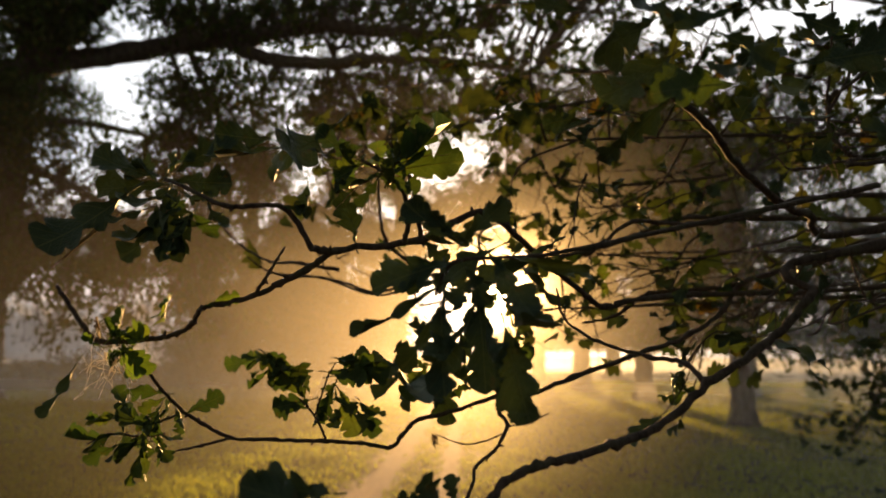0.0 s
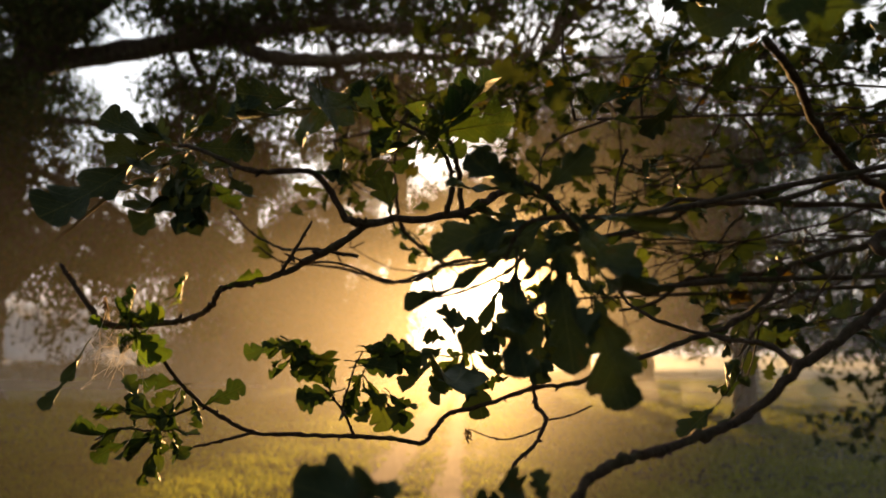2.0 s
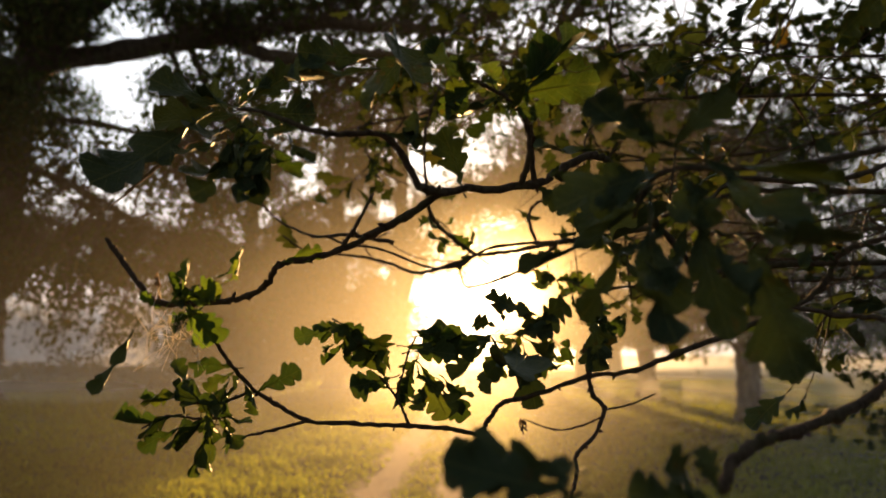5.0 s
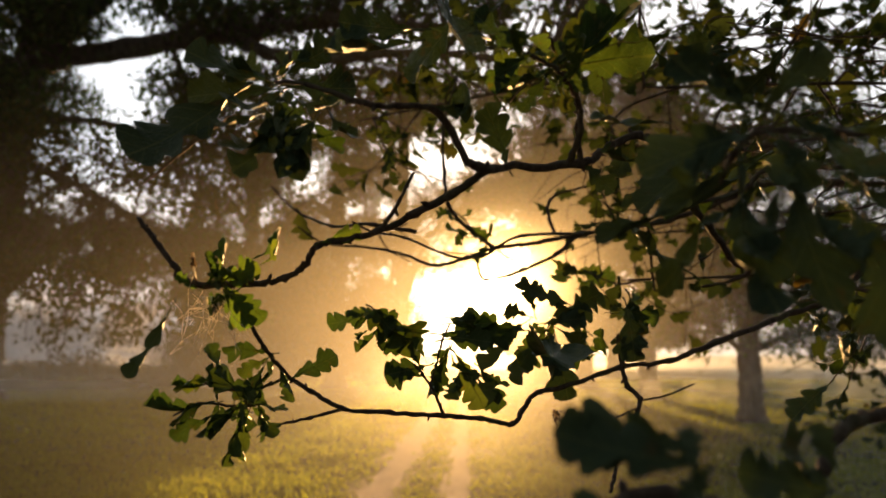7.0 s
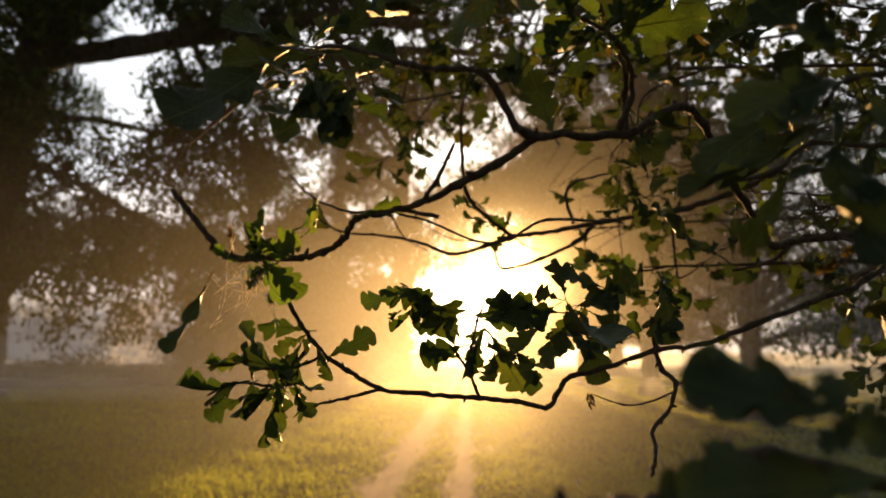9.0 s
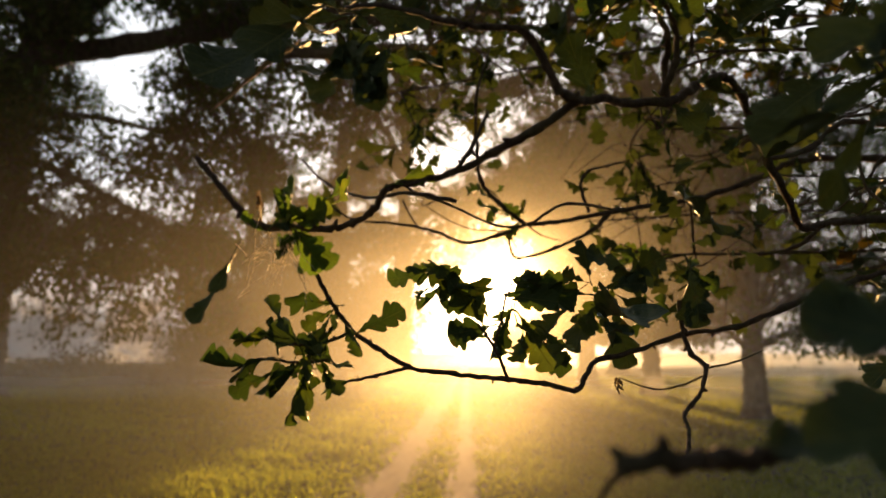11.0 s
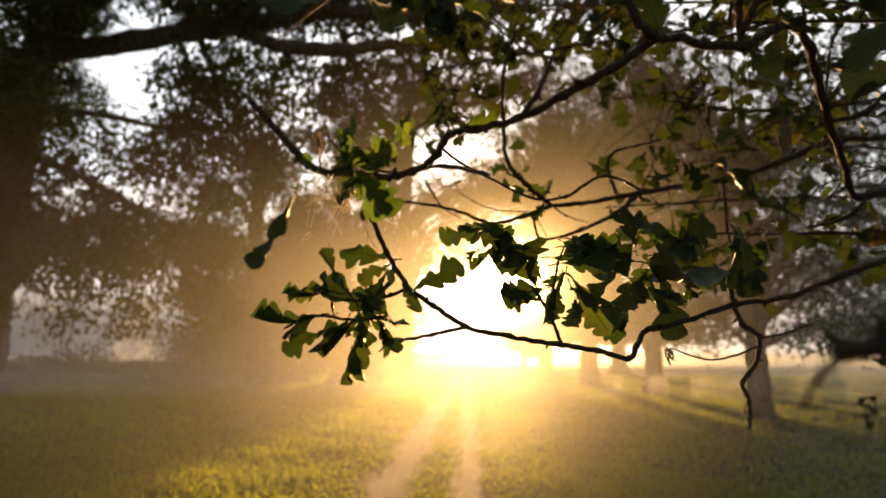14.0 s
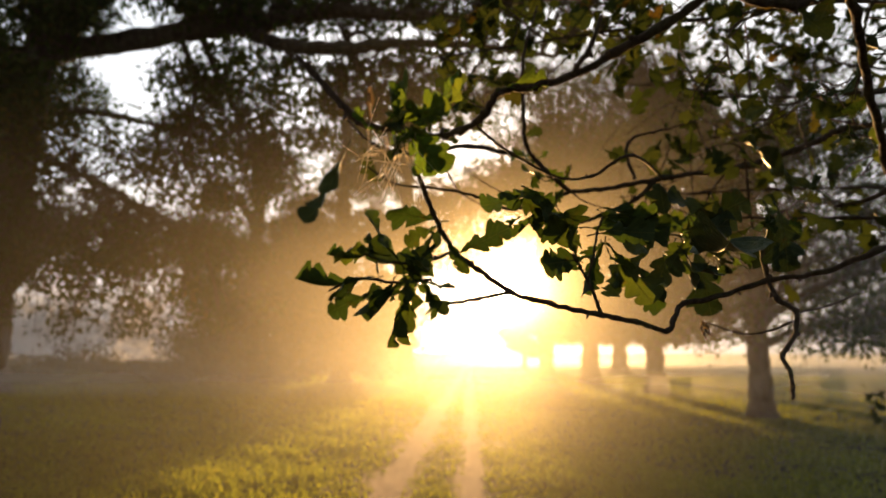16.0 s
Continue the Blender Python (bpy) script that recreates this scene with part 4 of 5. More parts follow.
twig_q2 = branch("twig", 0.006, 0.0025, [(0.153, 1.721, 2.025), (0.107, 1.721, 1.983), (0.031, 1.721, 1.948), (-0.058, 1.721, 1.925), (-0.076, 1.721, 1.976)])
twig_k = branch("twig", 0.0045, 0.002, [(0.104, 1.701, 2.024), (0.088, 1.701, 2.088), (0.112, 1.721, 2.126), (0.177, 1.721, 2.143), (0.255, 1.721, 2.166)])
twig_w = branch("twig", 0.004, 0.002, [(-0.200, 1.300, 1.960), (-0.274, 1.290, 1.972), (-0.360, 1.400, 1.990), (-0.444, 1.480, 2.035), (-0.498, 1.484, 2.086)])
twig_arc2 = branch("twig", 0.004, 0.0016, [(0.172, 1.721, 2.033), (-0.026, 1.250, 1.945), (-0.088, 1.250, 1.913), (-0.140, 1.250, 1.911), (-0.215, 1.200, 1.934), (-0.252, 1.100, 1.924), (-0.276, 1.050, 1.929)])
br_high = branch("branch", 0.008, 0.0035, [(1.500, 1.100, 2.200), (0.593, 0.900, 1.974), (0.446, 0.820, 1.973), (0.381, 0.770, 1.984), (0.310, 0.700, 2.002), (0.248, 0.620, 2.018), (0.196, 0.560, 2.022)])
br_side = branch("branch", 0.009, 0.003, [(2.000, 2.000, 2.300), (0.863, 1.300, 2.115), (0.645, 1.200, 2.083), (0.496, 1.100, 2.027), (0.392, 1.060, 2.007), (0.296, 1.050, 2.008), (0.237, 1.030, 1.967), (0.171, 1.000, 1.945)])
br_side2 = branch("branch", 0.006, 0.0025, [(0.554, 1.250, 1.936), (0.479, 1.240, 1.922), (0.369, 1.220, 1.911), (0.302, 1.200, 1.870), (0.243, 1.200, 1.857)])
twig_node = branch("twig", 0.003, 0.0016, [(-0.043, 0.734, 1.922), (-0.038, 0.714, 1.941), (-0.043, 0.699, 1.968), (-0.061, 0.689, 1.987), (-0.086, 0.684, 1.999)])
twig_c5 = branch("twig", 0.0034, 0.0014, [(0.470, 0.720, 1.985), (0.122, 0.550, 1.889), (0.058, 0.510, 1.874), (0.025, 0.500, 1.871), (0.008, 0.500, 1.868), (-0.001, 0.505, 1.857), (-0.006, 0.510, 1.844)])
br_bottom = branch("branch", 0.009, 0.0032, [(0.900, 0.850, 1.600), (0.250, 0.560, 1.655), (0.050, 0.500, 1.668), (-0.056, 0.468, 1.692), (-0.104, 0.446, 1.681), (-0.126, 0.435, 1.680), (-0.148, 0.425, 1.681), (-0.167, 0.420, 1.680)])
twig_bottom = branch("twig", 0.0012, 0.0008, [(-0.165, 0.420, 1.679), (-0.169, 0.425, 1.673), (-0.172, 0.430, 1.664)])
twig_ra = crooked(.0024, .0012, [(1.500, 1.100, 2.200), (0.685, 1.120, 2.153), (0.520, 1.120, 2.117), (0.393, 1.120, 2.069), (0.326, 1.120, 2.052), (0.250, 1.120, 2.046)])
twig_rb = crooked(.002, .0010, [(1.500, 1.100, 2.200), (0.732, 1.160, 2.194), (0.510, 1.160, 2.141), (0.389, 1.160, 2.114), (0.310, 1.160, 2.094), (0.240, 1.160, 2.076)])
twig_rc = crooked(.0022, .0010, [(1.500, 1.100, 2.200), (0.566, 0.920, 2.120), (0.479, 0.920, 2.128), (0.312, 0.920, 2.131), (0.249, 0.920, 2.135), (0.170, 0.920, 2.155)])
twig_rd = crooked(.0018, .0009, [(1.500, 1.100, 2.200), (0.597, 1.000, 2.142), (0.467, 1.000, 2.134), (0.338, 1.000, 2.133), (0.278, 1.000, 2.140), (0.236, 1.000, 2.168)])
twig_re = crooked(.0034, .0014, [(1.500, 1.100, 2.200), (0.791, 1.200, 2.036), (0.650, 1.200, 2.018), (0.558, 1.200, 1.992), (0.466, 1.200, 1.975), (0.316, 1.200, 1.975), (0.246, 1.200, 1.981)])
twig_rf = crooked(.003, .0012, [(1.500, 1.100, 2.200), (0.816, 1.240, 2.031), (0.639, 1.240, 2.000), (0.534, 1.240, 1.977), (0.429, 1.240, 1.960), (0.346, 1.240, 1.944), (0.314, 1.240, 1.927)])
twig_rj = crooked(.003, .0012, [(1.500, 1.100, 2.200), (0.635, 0.980, 1.875), (0.571, 0.980, 1.869), (0.513, 0.980, 1.844), (0.439, 0.980, 1.832), (0.391, 0.980, 1.835), (0.345, 0.980, 1.794)])
twig_rm = crooked(.004, .002, [(1.500, 1.100, 2.200), (0.514, 0.720, 2.016), (0.452, 0.720, 2.012), (0.431, 0.720, 2.027), (0.427, 0.720, 2.067), (0.433, 0.720, 2.100)])
twig_rn = crooked(.0026, .0012, [(1.500, 1.100, 2.200), (0.557, 0.800, 2.041), (0.495, 0.800, 2.032), (0.440, 0.800, 2.026), (0.400, 0.800, 2.039)])
twig_rl = crooked(.0026, .0012, [(1.500, 1.100, 2.200), (0.625, 0.900, 1.900), (0.585, 0.900, 1.884), (0.517, 0.900, 1.865), (0.478, 0.900, 1.830)])
twig_ro = crooked(.003, .0012, [(1.500, 1.100, 2.200), (0.884, 1.300, 1.976), (0.773, 1.300, 1.943), (0.663, 1.300, 1.910), (0.585, 1.300, 1.877), (0.509, 1.300, 1.861), (0.422, 1.300, 1.833)])
twig_rg = crooked(.0022, .0010, [(0.459, 1.200, 2.035), (0.448, 1.200, 2.001), (0.395, 1.200, 1.960), (0.314, 1.200, 1.909)])
twig_rh = crooked(.0018, .0008, [(0.466, 1.200, 1.975), (0.375, 1.200, 1.950), (0.274, 1.200, 1.918), (0.234, 1.200, 1.901)])
twig_ri = crooked(.0016, .0008, [(0.536, 1.200, 1.931), (0.538, 1.200, 1.901), (0.534, 1.200, 1.871)])
twig_rk = crooked(.0018, .0009, [(0.495, 0.980, 1.915), (0.454, 0.980, 1.874), (0.439, 0.980, 1.832)])
twig_rp = crooked(.0012, .0008, [(0.453, 0.800, 1.957), (0.432, 0.800, 1.921), (0.406, 0.800, 1.887)])
twig_rq = crooked(.0018, .0009, [(0.229, 1.050, 2.093), (0.217, 1.050, 2.047), (0.189, 1.050, 1.964)])
twig_rs = crooked(.0018, .0009, [(0.558, 1.200, 1.992), (0.586, 1.200, 1.961), (0.515, 1.200, 1.941), (0.463, 1.200, 1.910)])
twig_rt = crooked(.0016, .0008, [(0.415, 1.200, 1.955), (0.404, 1.200, 1.920), (0.421, 1.200, 1.870)])
twig_ru = crooked(.0016, .0008, [(0.504, 1.150, 2.112), (0.443, 1.150, 2.082), (0.426, 1.150, 2.027)])
leaf(limb_up, (0.322, 0.62, 2.107), (0.277, 0.6, 2.055), 10, 11, 1.15)
leaf(limb_up, (0.291, 0.62, 2.094), (0.258, 0.6, 2.05), -25, 13, 1.00)
leaf(limb_up, (0.352, 0.62, 2.065), (0.303, 0.6, 2.03), 20, 10, 1.10)
leaf(limb_up, (0.359, 0.62, 2.034), (0.316, 0.6, 2.01), -15, 14, 1.00)
leaf(limb_up, (0.302, 0.62, 2.049), (0.27, 0.6, 2.03), 35, 16, 1.10)
leaf(twig_up, (-0.321, 0.679, 1.963), (-0.389, 0.664, 1.890), 8, 10, 1.12)
margin(twig_up, (-0.320, 0.679, 1.945), (-0.384, 0.665, 1.883), 0.0015)
leaf(twig_up, (-0.301, 0.714, 1.987), (-0.378, 0.714, 1.999), 25, 10, 1.1)
leaf(twig_up, (-0.304, 0.701, 1.979), (-0.331, 0.712, 2.016), 40, 16, 0.96)
leaf(twig_up, (-0.298, 0.714, 1.980), (-0.377, 0.699, 1.969), -30, 15, 0.9)
leaf(twig_up, (-0.293, 0.714, 1.978), (-0.324, 0.694, 1.921), 20, 12, 1.0)
leaf(twig_up, (-0.295, 0.714, 1.971), (-0.300, 0.694, 1.899), -40, 14, 1.2)
leaf(twig_up, (-0.287, 0.714, 1.965), (-0.287, 0.704, 1.915), 60, -1, 0.3)
leaf(twig_up, (-0.293, 0.714, 1.984), (-0.232, 0.734, 1.984), 20, 10, 1.1)
leaf(twig_up, (-0.284, 0.714, 1.973), (-0.245, 0.724, 1.945), -20, 12, 1.0)
leaf(twig_up, (-0.293, 0.714, 1.992), (-0.253, 0.734, 2.030), 40, 13, 1.0)
leaf(twig_up, (-0.301, 0.714, 1.989), (-0.288, 0.721, 2.016), -24, 10, 0.99)
leaf(twig_up, (-0.298, 0.714, 1.992), (-0.276, 0.714, 2.022), -20, 5, 1.0)
leaf(twig_up, (-0.297, 0.708, 1.967), (-0.281, 0.687, 1.963), -10, 16, 1.08)
leaf(twig_up, (-0.295, 0.714, 1.968), (-0.273, 0.699, 1.941), 0, 0, 1.2)
leaf(twig_up, (-0.182, 0.694, 2.014), (-0.253, 0.714, 1.999), 35, 11, 1.1)
leaf(twig_up, (-0.176, 0.684, 2.020), (-0.240, 0.704, 2.030), -20, 10, 1.0)
leaf(twig_up, (-0.136, 0.684, 2.033), (-0.192, 0.684, 1.986), 20, 15, 1.1)
leaf(twig_up, (-0.111, 0.684, 2.039), (-0.180, 0.664, 1.964), -15, 12, 1.0)
leaf(twig_up, (-0.139, 0.674, 1.973), (-0.132, 0.674, 1.933), 30, 14, 1.4)
leaf(twig_up, (-0.162, 0.664, 1.946), (-0.132, 0.674, 1.945), 50, 11, 1.0)
leaf(twig_up, (-0.293, 0.690, 1.939), (-0.307, 0.670, 1.880), 30, 13, 0.70)
leaf(twig_up, (-0.285, 0.690, 1.936), (-0.288, 0.680, 1.887), -35, 11, 0.80)
leaf(twig_up, (-0.269, 0.700, 1.950), (-0.241, 0.720, 1.923), 20, 3, 0.80)
leaf(twig_up, (-0.254, 0.710, 1.965), (-0.237, 0.720, 1.914), -30, 12, 0.70)
leaf(twig_up, (-0.306, 0.690, 1.948), (-0.330, 0.660, 1.918), 20, 10, 0.80)
leaf(twig_up, (-0.273, 0.700, 1.937), (-0.269, 0.710, 1.897), 45, 2, 0.70)
leaf(twig_up, (-0.261, 0.710, 1.946), (-0.295, 0.700, 1.950), 10, 15, 0.80)
leaf(twig_node, (-0.067, 0.693, 1.984), (-0.087, 0.703, 1.951), 18, 0, 0.87)
leaf(twig_node, (-0.058, 0.696, 2.001), (-0.094, 0.715, 2.011), 7, 5, 0.93)
leaf(twig_node, (-0.065, 0.689, 1.987), (-0.108, 0.684, 1.955), 40, 1, 1.0)
leaf(twig_node, (-0.056, 0.673, 1.970), (-0.036, 0.626, 1.969), -13, 4, 1.03)
leaf(twig_node, (-0.055, 0.678, 1.978), (-0.014, 0.693, 2.032), 9, 1, 1.01)
leaf(twig_node, (-0.061, 0.689, 1.990), (0.015, 0.684, 2.030), -35, 1, 1.3)
leaf(twig_node, (-0.066, 0.694, 1.991), (-0.014, 0.719, 2.024), -60, 0, 0.86)
leaf(twig_node, (-0.073, 0.699, 1.986), (-0.037, 0.702, 2.012), -31, 7, 1.06)
leaf(twig_node, (-0.059, 0.689, 1.986), (0.017, 0.704, 2.014), 55, 3, 1.0)
leaf(twig_node, (-0.062, 0.689, 1.988), (-0.049, 0.695, 1.970), -1, 6, 1.07)
leaf(twig_node, (-0.069, 0.696, 1.986), (-0.049, 0.716, 1.977), 53, 6, 0.86)
leaf(twig_node, (-0.061, 0.689, 1.983), (-0.024, 0.694, 1.968), 10, 0, 1.1)
leaf(twig_node, (-0.083, 0.683, 2.015), (-0.110, 0.698, 2.011), -25, 6, 0.92)
leaf(twig_node, (-0.087, 0.680, 1.990), (-0.116, 0.647, 1.988), 23, 4, 0.85)
leaf(twig_node, (-0.086, 0.684, 1.998), (-0.135, 0.674, 2.021), 10, 0, 1.0)
leaf(twig_node, (-0.083, 0.673, 1.993), (-0.111, 0.685, 1.978), -12, 1, 1.06)
leaf(twig_node, (-0.085, 0.688, 2.001), (-0.112, 0.697, 1.999), -46, 7, 0.83)
leaf(twig_node, (-0.086, 0.684, 1.999), (-0.116, 0.694, 1.969), -25, 5, 1.0)
leaf(twig_node, (-0.068, 0.690, 1.993), (-0.074, 0.717, 2.023), 12, 0, 1.05)
leaf(twig_node, (-0.055, 0.697, 1.997), (-0.047, 0.711, 2.025), -33, 6, 0.89)
leaf(twig_node, (-0.061, 0.689, 1.991), (-0.031, 0.714, 2.033), 15, 2, 1.0)
margin(twig_node, (-0.065, 0.700, 1.993), (-0.109, 0.660, 1.941), 0.0007)
margin(twig_node, (-0.058, 0.700, 1.995), (0.006, 0.660, 2.000), 0.0007)
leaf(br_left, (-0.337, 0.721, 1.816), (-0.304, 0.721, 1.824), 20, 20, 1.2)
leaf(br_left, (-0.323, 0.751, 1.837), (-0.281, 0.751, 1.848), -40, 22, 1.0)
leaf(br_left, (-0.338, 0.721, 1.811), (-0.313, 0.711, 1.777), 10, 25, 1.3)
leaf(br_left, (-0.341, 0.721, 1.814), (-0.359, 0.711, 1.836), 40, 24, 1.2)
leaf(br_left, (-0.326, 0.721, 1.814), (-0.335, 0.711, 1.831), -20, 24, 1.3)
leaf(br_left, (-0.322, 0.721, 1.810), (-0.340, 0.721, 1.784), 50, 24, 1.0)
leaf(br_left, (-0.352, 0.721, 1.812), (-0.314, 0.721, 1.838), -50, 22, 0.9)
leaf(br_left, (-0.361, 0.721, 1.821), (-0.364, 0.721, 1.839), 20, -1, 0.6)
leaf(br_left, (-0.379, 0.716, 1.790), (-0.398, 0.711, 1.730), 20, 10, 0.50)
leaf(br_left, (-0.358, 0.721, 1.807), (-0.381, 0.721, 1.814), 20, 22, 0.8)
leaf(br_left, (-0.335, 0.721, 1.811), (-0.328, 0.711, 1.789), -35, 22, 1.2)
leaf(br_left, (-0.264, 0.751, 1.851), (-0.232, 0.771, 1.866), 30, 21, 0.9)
leaf(br_low, (-0.299, 0.811, 1.731), (-0.256, 0.823, 1.753), 15, 0, 1.0)
leaf(br_low, (-0.313, 0.791, 1.755), (-0.357, 0.791, 1.762), -20, 3, 1.0)
leaf(br_low, (-0.318, 0.791, 1.746), (-0.336, 0.791, 1.706), 20, 5, 1.1)
leaf(br_low, (-0.315, 0.791, 1.751), (-0.343, 0.791, 1.737), -35, 0, 1.1)
leaf(br_low, (-0.309, 0.801, 1.742), (-0.280, 0.801, 1.713), 40, 4, 0.9)
leaf(twig_l, (-0.359, 0.791, 1.727), (-0.399, 0.791, 1.743), -63, 2, 1.1)
leaf(twig_l, (-0.338, 0.790, 1.724), (-0.321, 0.767, 1.705), -34.5, 1, 0.80)
leaf(twig_l, (-0.345, 0.791, 1.722), (-0.380, 0.791, 1.757), 63, 0, 1.0)
leaf(twig_l, (-0.332, 0.796, 1.722), (-0.346, 0.790, 1.684), 33, 5, 1.0)
leaf(twig_l, (-0.326, 0.800, 1.724), (-0.319, 0.806, 1.738), 33, 4, 0.86)
leaf(twig_l, (-0.328, 0.801, 1.723), (-0.305, 0.801, 1.746), -40.5, 0, 1.0)
leaf(twig_l, (-0.371, 0.791, 1.727), (-0.401, 0.791, 1.713), 63, 4, 0.9)
leaf(twig_l2, (-0.327, 0.804, 1.711), (-0.343, 0.778, 1.709), 54, 2, 1.04)
leaf(twig_l2, (-0.328, 0.806, 1.709), (-0.312, 0.800, 1.674), -33, 0, 1.0)
leaf(twig_l2, (-0.330, 0.811, 1.709), (-0.301, 0.809, 1.695), -63, 0, 1.06)
leaf(twig_l2, (-0.333, 0.806, 1.706), (-0.295, 0.800, 1.687), 55.5, 2, 1.0)
leaf(twig_l2, (-0.342, 0.803, 1.715), (-0.335, 0.793, 1.685), 36, 6, 0.87)
leaf(twig_l2, (-0.340, 0.806, 1.706), (-0.388, 0.806, 1.687), -55.5, 3, 1.0)
leaf(twig_l2, (-0.337, 0.805, 1.700), (-0.371, 0.817, 1.687), 64.5, 3, 0.82)
leaf(twig_l2, (-0.335, 0.806, 1.702), (-0.347, 0.800, 1.656), 33, 5, 1.1)
leaf(twig_l2, (-0.340, 0.803, 1.693), (-0.359, 0.800, 1.654), -48, 1, 0.80)
leaf(twig_l2, (-0.367, 0.801, 1.698), (-0.404, 0.796, 1.681), -30, 0, 0.94)
leaf(twig_l2, (-0.375, 0.801, 1.709), (-0.425, 0.795, 1.684), 70, 4, 0.7)
leaf(twig_l2, (-0.362, 0.797, 1.710), (-0.364, 0.803, 1.747), -70, 1, 1.04)
leaf(twig_l2, (-0.366, 0.801, 1.709), (-0.412, 0.801, 1.709), -63, 2, 0.8)
leaf(twig_l2, (-0.313, 0.801, 1.704), (-0.333, 0.769, 1.729), 30, 5, 0.83)
leaf(twig_l2, (-0.323, 0.806, 1.709), (-0.375, 0.800, 1.732), 18, 0, 0.9)
leaf(twig_l2, (-0.349, 0.806, 1.711), (-0.360, 0.823, 1.697), 70, 6, 1.07)
leaf(twig_l2, (-0.347, 0.806, 1.706), (-0.363, 0.800, 1.672), 70, 1, 1.1)
leaf(twig_e, (-0.233, 0.886, 1.797), (-0.249, 0.880, 1.774), 0, 4, 0.84)
leaf(twig_e, (-0.228, 0.886, 1.800), (-0.258, 0.886, 1.798), 3, 5, 1.00)
leaf(twig_e, (-0.231, 0.881, 1.798), (-0.275, 0.881, 1.779), 20, 0, 1.2)
leaf(twig_e, (-0.232, 0.893, 1.803), (-0.202, 0.899, 1.799), 63, 3, 0.89)
leaf(twig_e, (-0.241, 0.889, 1.805), (-0.228, 0.864, 1.791), 29, 6, 0.84)
leaf(twig_e, (-0.228, 0.881, 1.801), (-0.188, 0.893, 1.759), -15, 5, 1.2)
leaf(twig_e, (-0.184, 0.916, 1.739), (-0.218, 0.911, 1.732), 37, 3, 0.91)
leaf(twig_e, (-0.174, 0.911, 1.730), (-0.208, 0.918, 1.736), -17, 1, 1.03)
leaf(twig_e, (-0.171, 0.911, 1.742), (-0.221, 0.899, 1.730), -10, 0, 1.3)
leaf(twig_e, (-0.180, 0.906, 1.742), (-0.210, 0.901, 1.780), 1, 3, 1.09)
leaf(twig_e, (-0.174, 0.911, 1.749), (-0.187, 0.919, 1.778), -1, 5, 0.83)
leaf(twig_e, (-0.180, 0.911, 1.742), (-0.206, 0.911, 1.794), 30, 2, 1.1)
leaf(twig_e, (-0.235, 0.892, 1.779), (-0.252, 0.899, 1.772), 40, 6, 0.84)
leaf(twig_e, (-0.225, 0.893, 1.785), (-0.218, 0.897, 1.757), 13, 3, 0.81)
leaf(twig_e, (-0.225, 0.891, 1.782), (-0.238, 0.891, 1.748), 40, 4, 1.0)
leaf(twig_e, (-0.194, 0.907, 1.781), (-0.226, 0.901, 1.785), 8, 2, 0.87)
leaf(twig_e, (-0.188, 0.900, 1.781), (-0.226, 0.887, 1.780), 40, 6, 1.10)
leaf(twig_e, (-0.185, 0.911, 1.779), (-0.240, 0.899, 1.795), -20, 1, 1.0)
leaf(twig_e2, (-0.147, 0.947, 1.795), (-0.125, 0.985, 1.796), 93, 7, 1.08)
leaf(twig_e2, (-0.148, 0.933, 1.796), (-0.111, 0.923, 1.792), -42, 6, 0.94)
leaf(twig_e2, (-0.146, 0.941, 1.789), (-0.091, 0.965, 1.795), 30, 2, 1.0)
leaf(twig_e2, (-0.140, 0.933, 1.755), (-0.122, 0.951, 1.721), -25, 0, 0.81)
leaf(twig_e2, (-0.145, 0.935, 1.756), (-0.140, 0.918, 1.714), -40, 2, 0.90)
leaf(twig_e2, (-0.139, 0.931, 1.752), (-0.107, 0.919, 1.692), 5, 0, 1.2)
leaf(twig_e2, (-0.117, 0.953, 1.736), (-0.093, 0.975, 1.702), -51, 2, 0.93)
leaf(twig_e2, (-0.116, 0.935, 1.729), (-0.103, 0.934, 1.689), -44, 4, 1.04)
leaf(twig_e2, (-0.112, 0.941, 1.738), (-0.081, 0.941, 1.692), -20, 5, 1.1)
leaf(twig_e2, (-0.147, 0.944, 1.779), (-0.099, 0.966, 1.777), -2, 1, 0.80)
leaf(twig_e2, (-0.160, 0.940, 1.777), (-0.096, 0.928, 1.765), 9, 0, 0.91)
leaf(twig_e2, (-0.150, 0.941, 1.771), (-0.076, 0.965, 1.789), 45, 1, 1.0)
leaf(twig_e2, (-0.135, 0.949, 1.737), (-0.139, 0.943, 1.712), -11, 1, 0.85)
leaf(twig_e2, (-0.137, 0.938, 1.730), (-0.141, 0.906, 1.720), -10, 5, 0.86)
leaf(twig_e2, (-0.135, 0.941, 1.735), (-0.136, 0.941, 1.693), 30, 2, 1.0)
leaf(twig_e2, (-0.148, 0.949, 1.758), (-0.165, 0.951, 1.709), -18, 7, 0.85)
leaf(twig_e2, (-0.145, 0.939, 1.762), (-0.168, 0.958, 1.746), 9, 6, 0.88)
leaf(twig_e2, (-0.147, 0.941, 1.759), (-0.183, 0.941, 1.709), -45, 3, 0.9)
leaf(twig_n, (-0.018, 1.041, 1.781), (-0.024, 0.891, 1.708), 25, 13, 0.8)
leaf(twig_n, (-0.015, 1.049, 1.785), (-0.048, 1.032, 1.786), -11, 7, 0.86)
leaf(twig_n, (-0.013, 1.036, 1.793), (-0.019, 1.079, 1.754), -32, 5, 1.09)
leaf(twig_n, (-0.021, 1.041, 1.786), (-0.065, 1.021, 1.736), -15, 0, 1.1)
leaf(twig_n, (-0.024, 1.041, 1.794), (0.038, 1.041, 1.803), 10, 15, 1.0)
leaf(twig_n, (-0.050, 1.021, 1.784), (-0.136, 1.021, 1.779), 40, 11, 0.9)
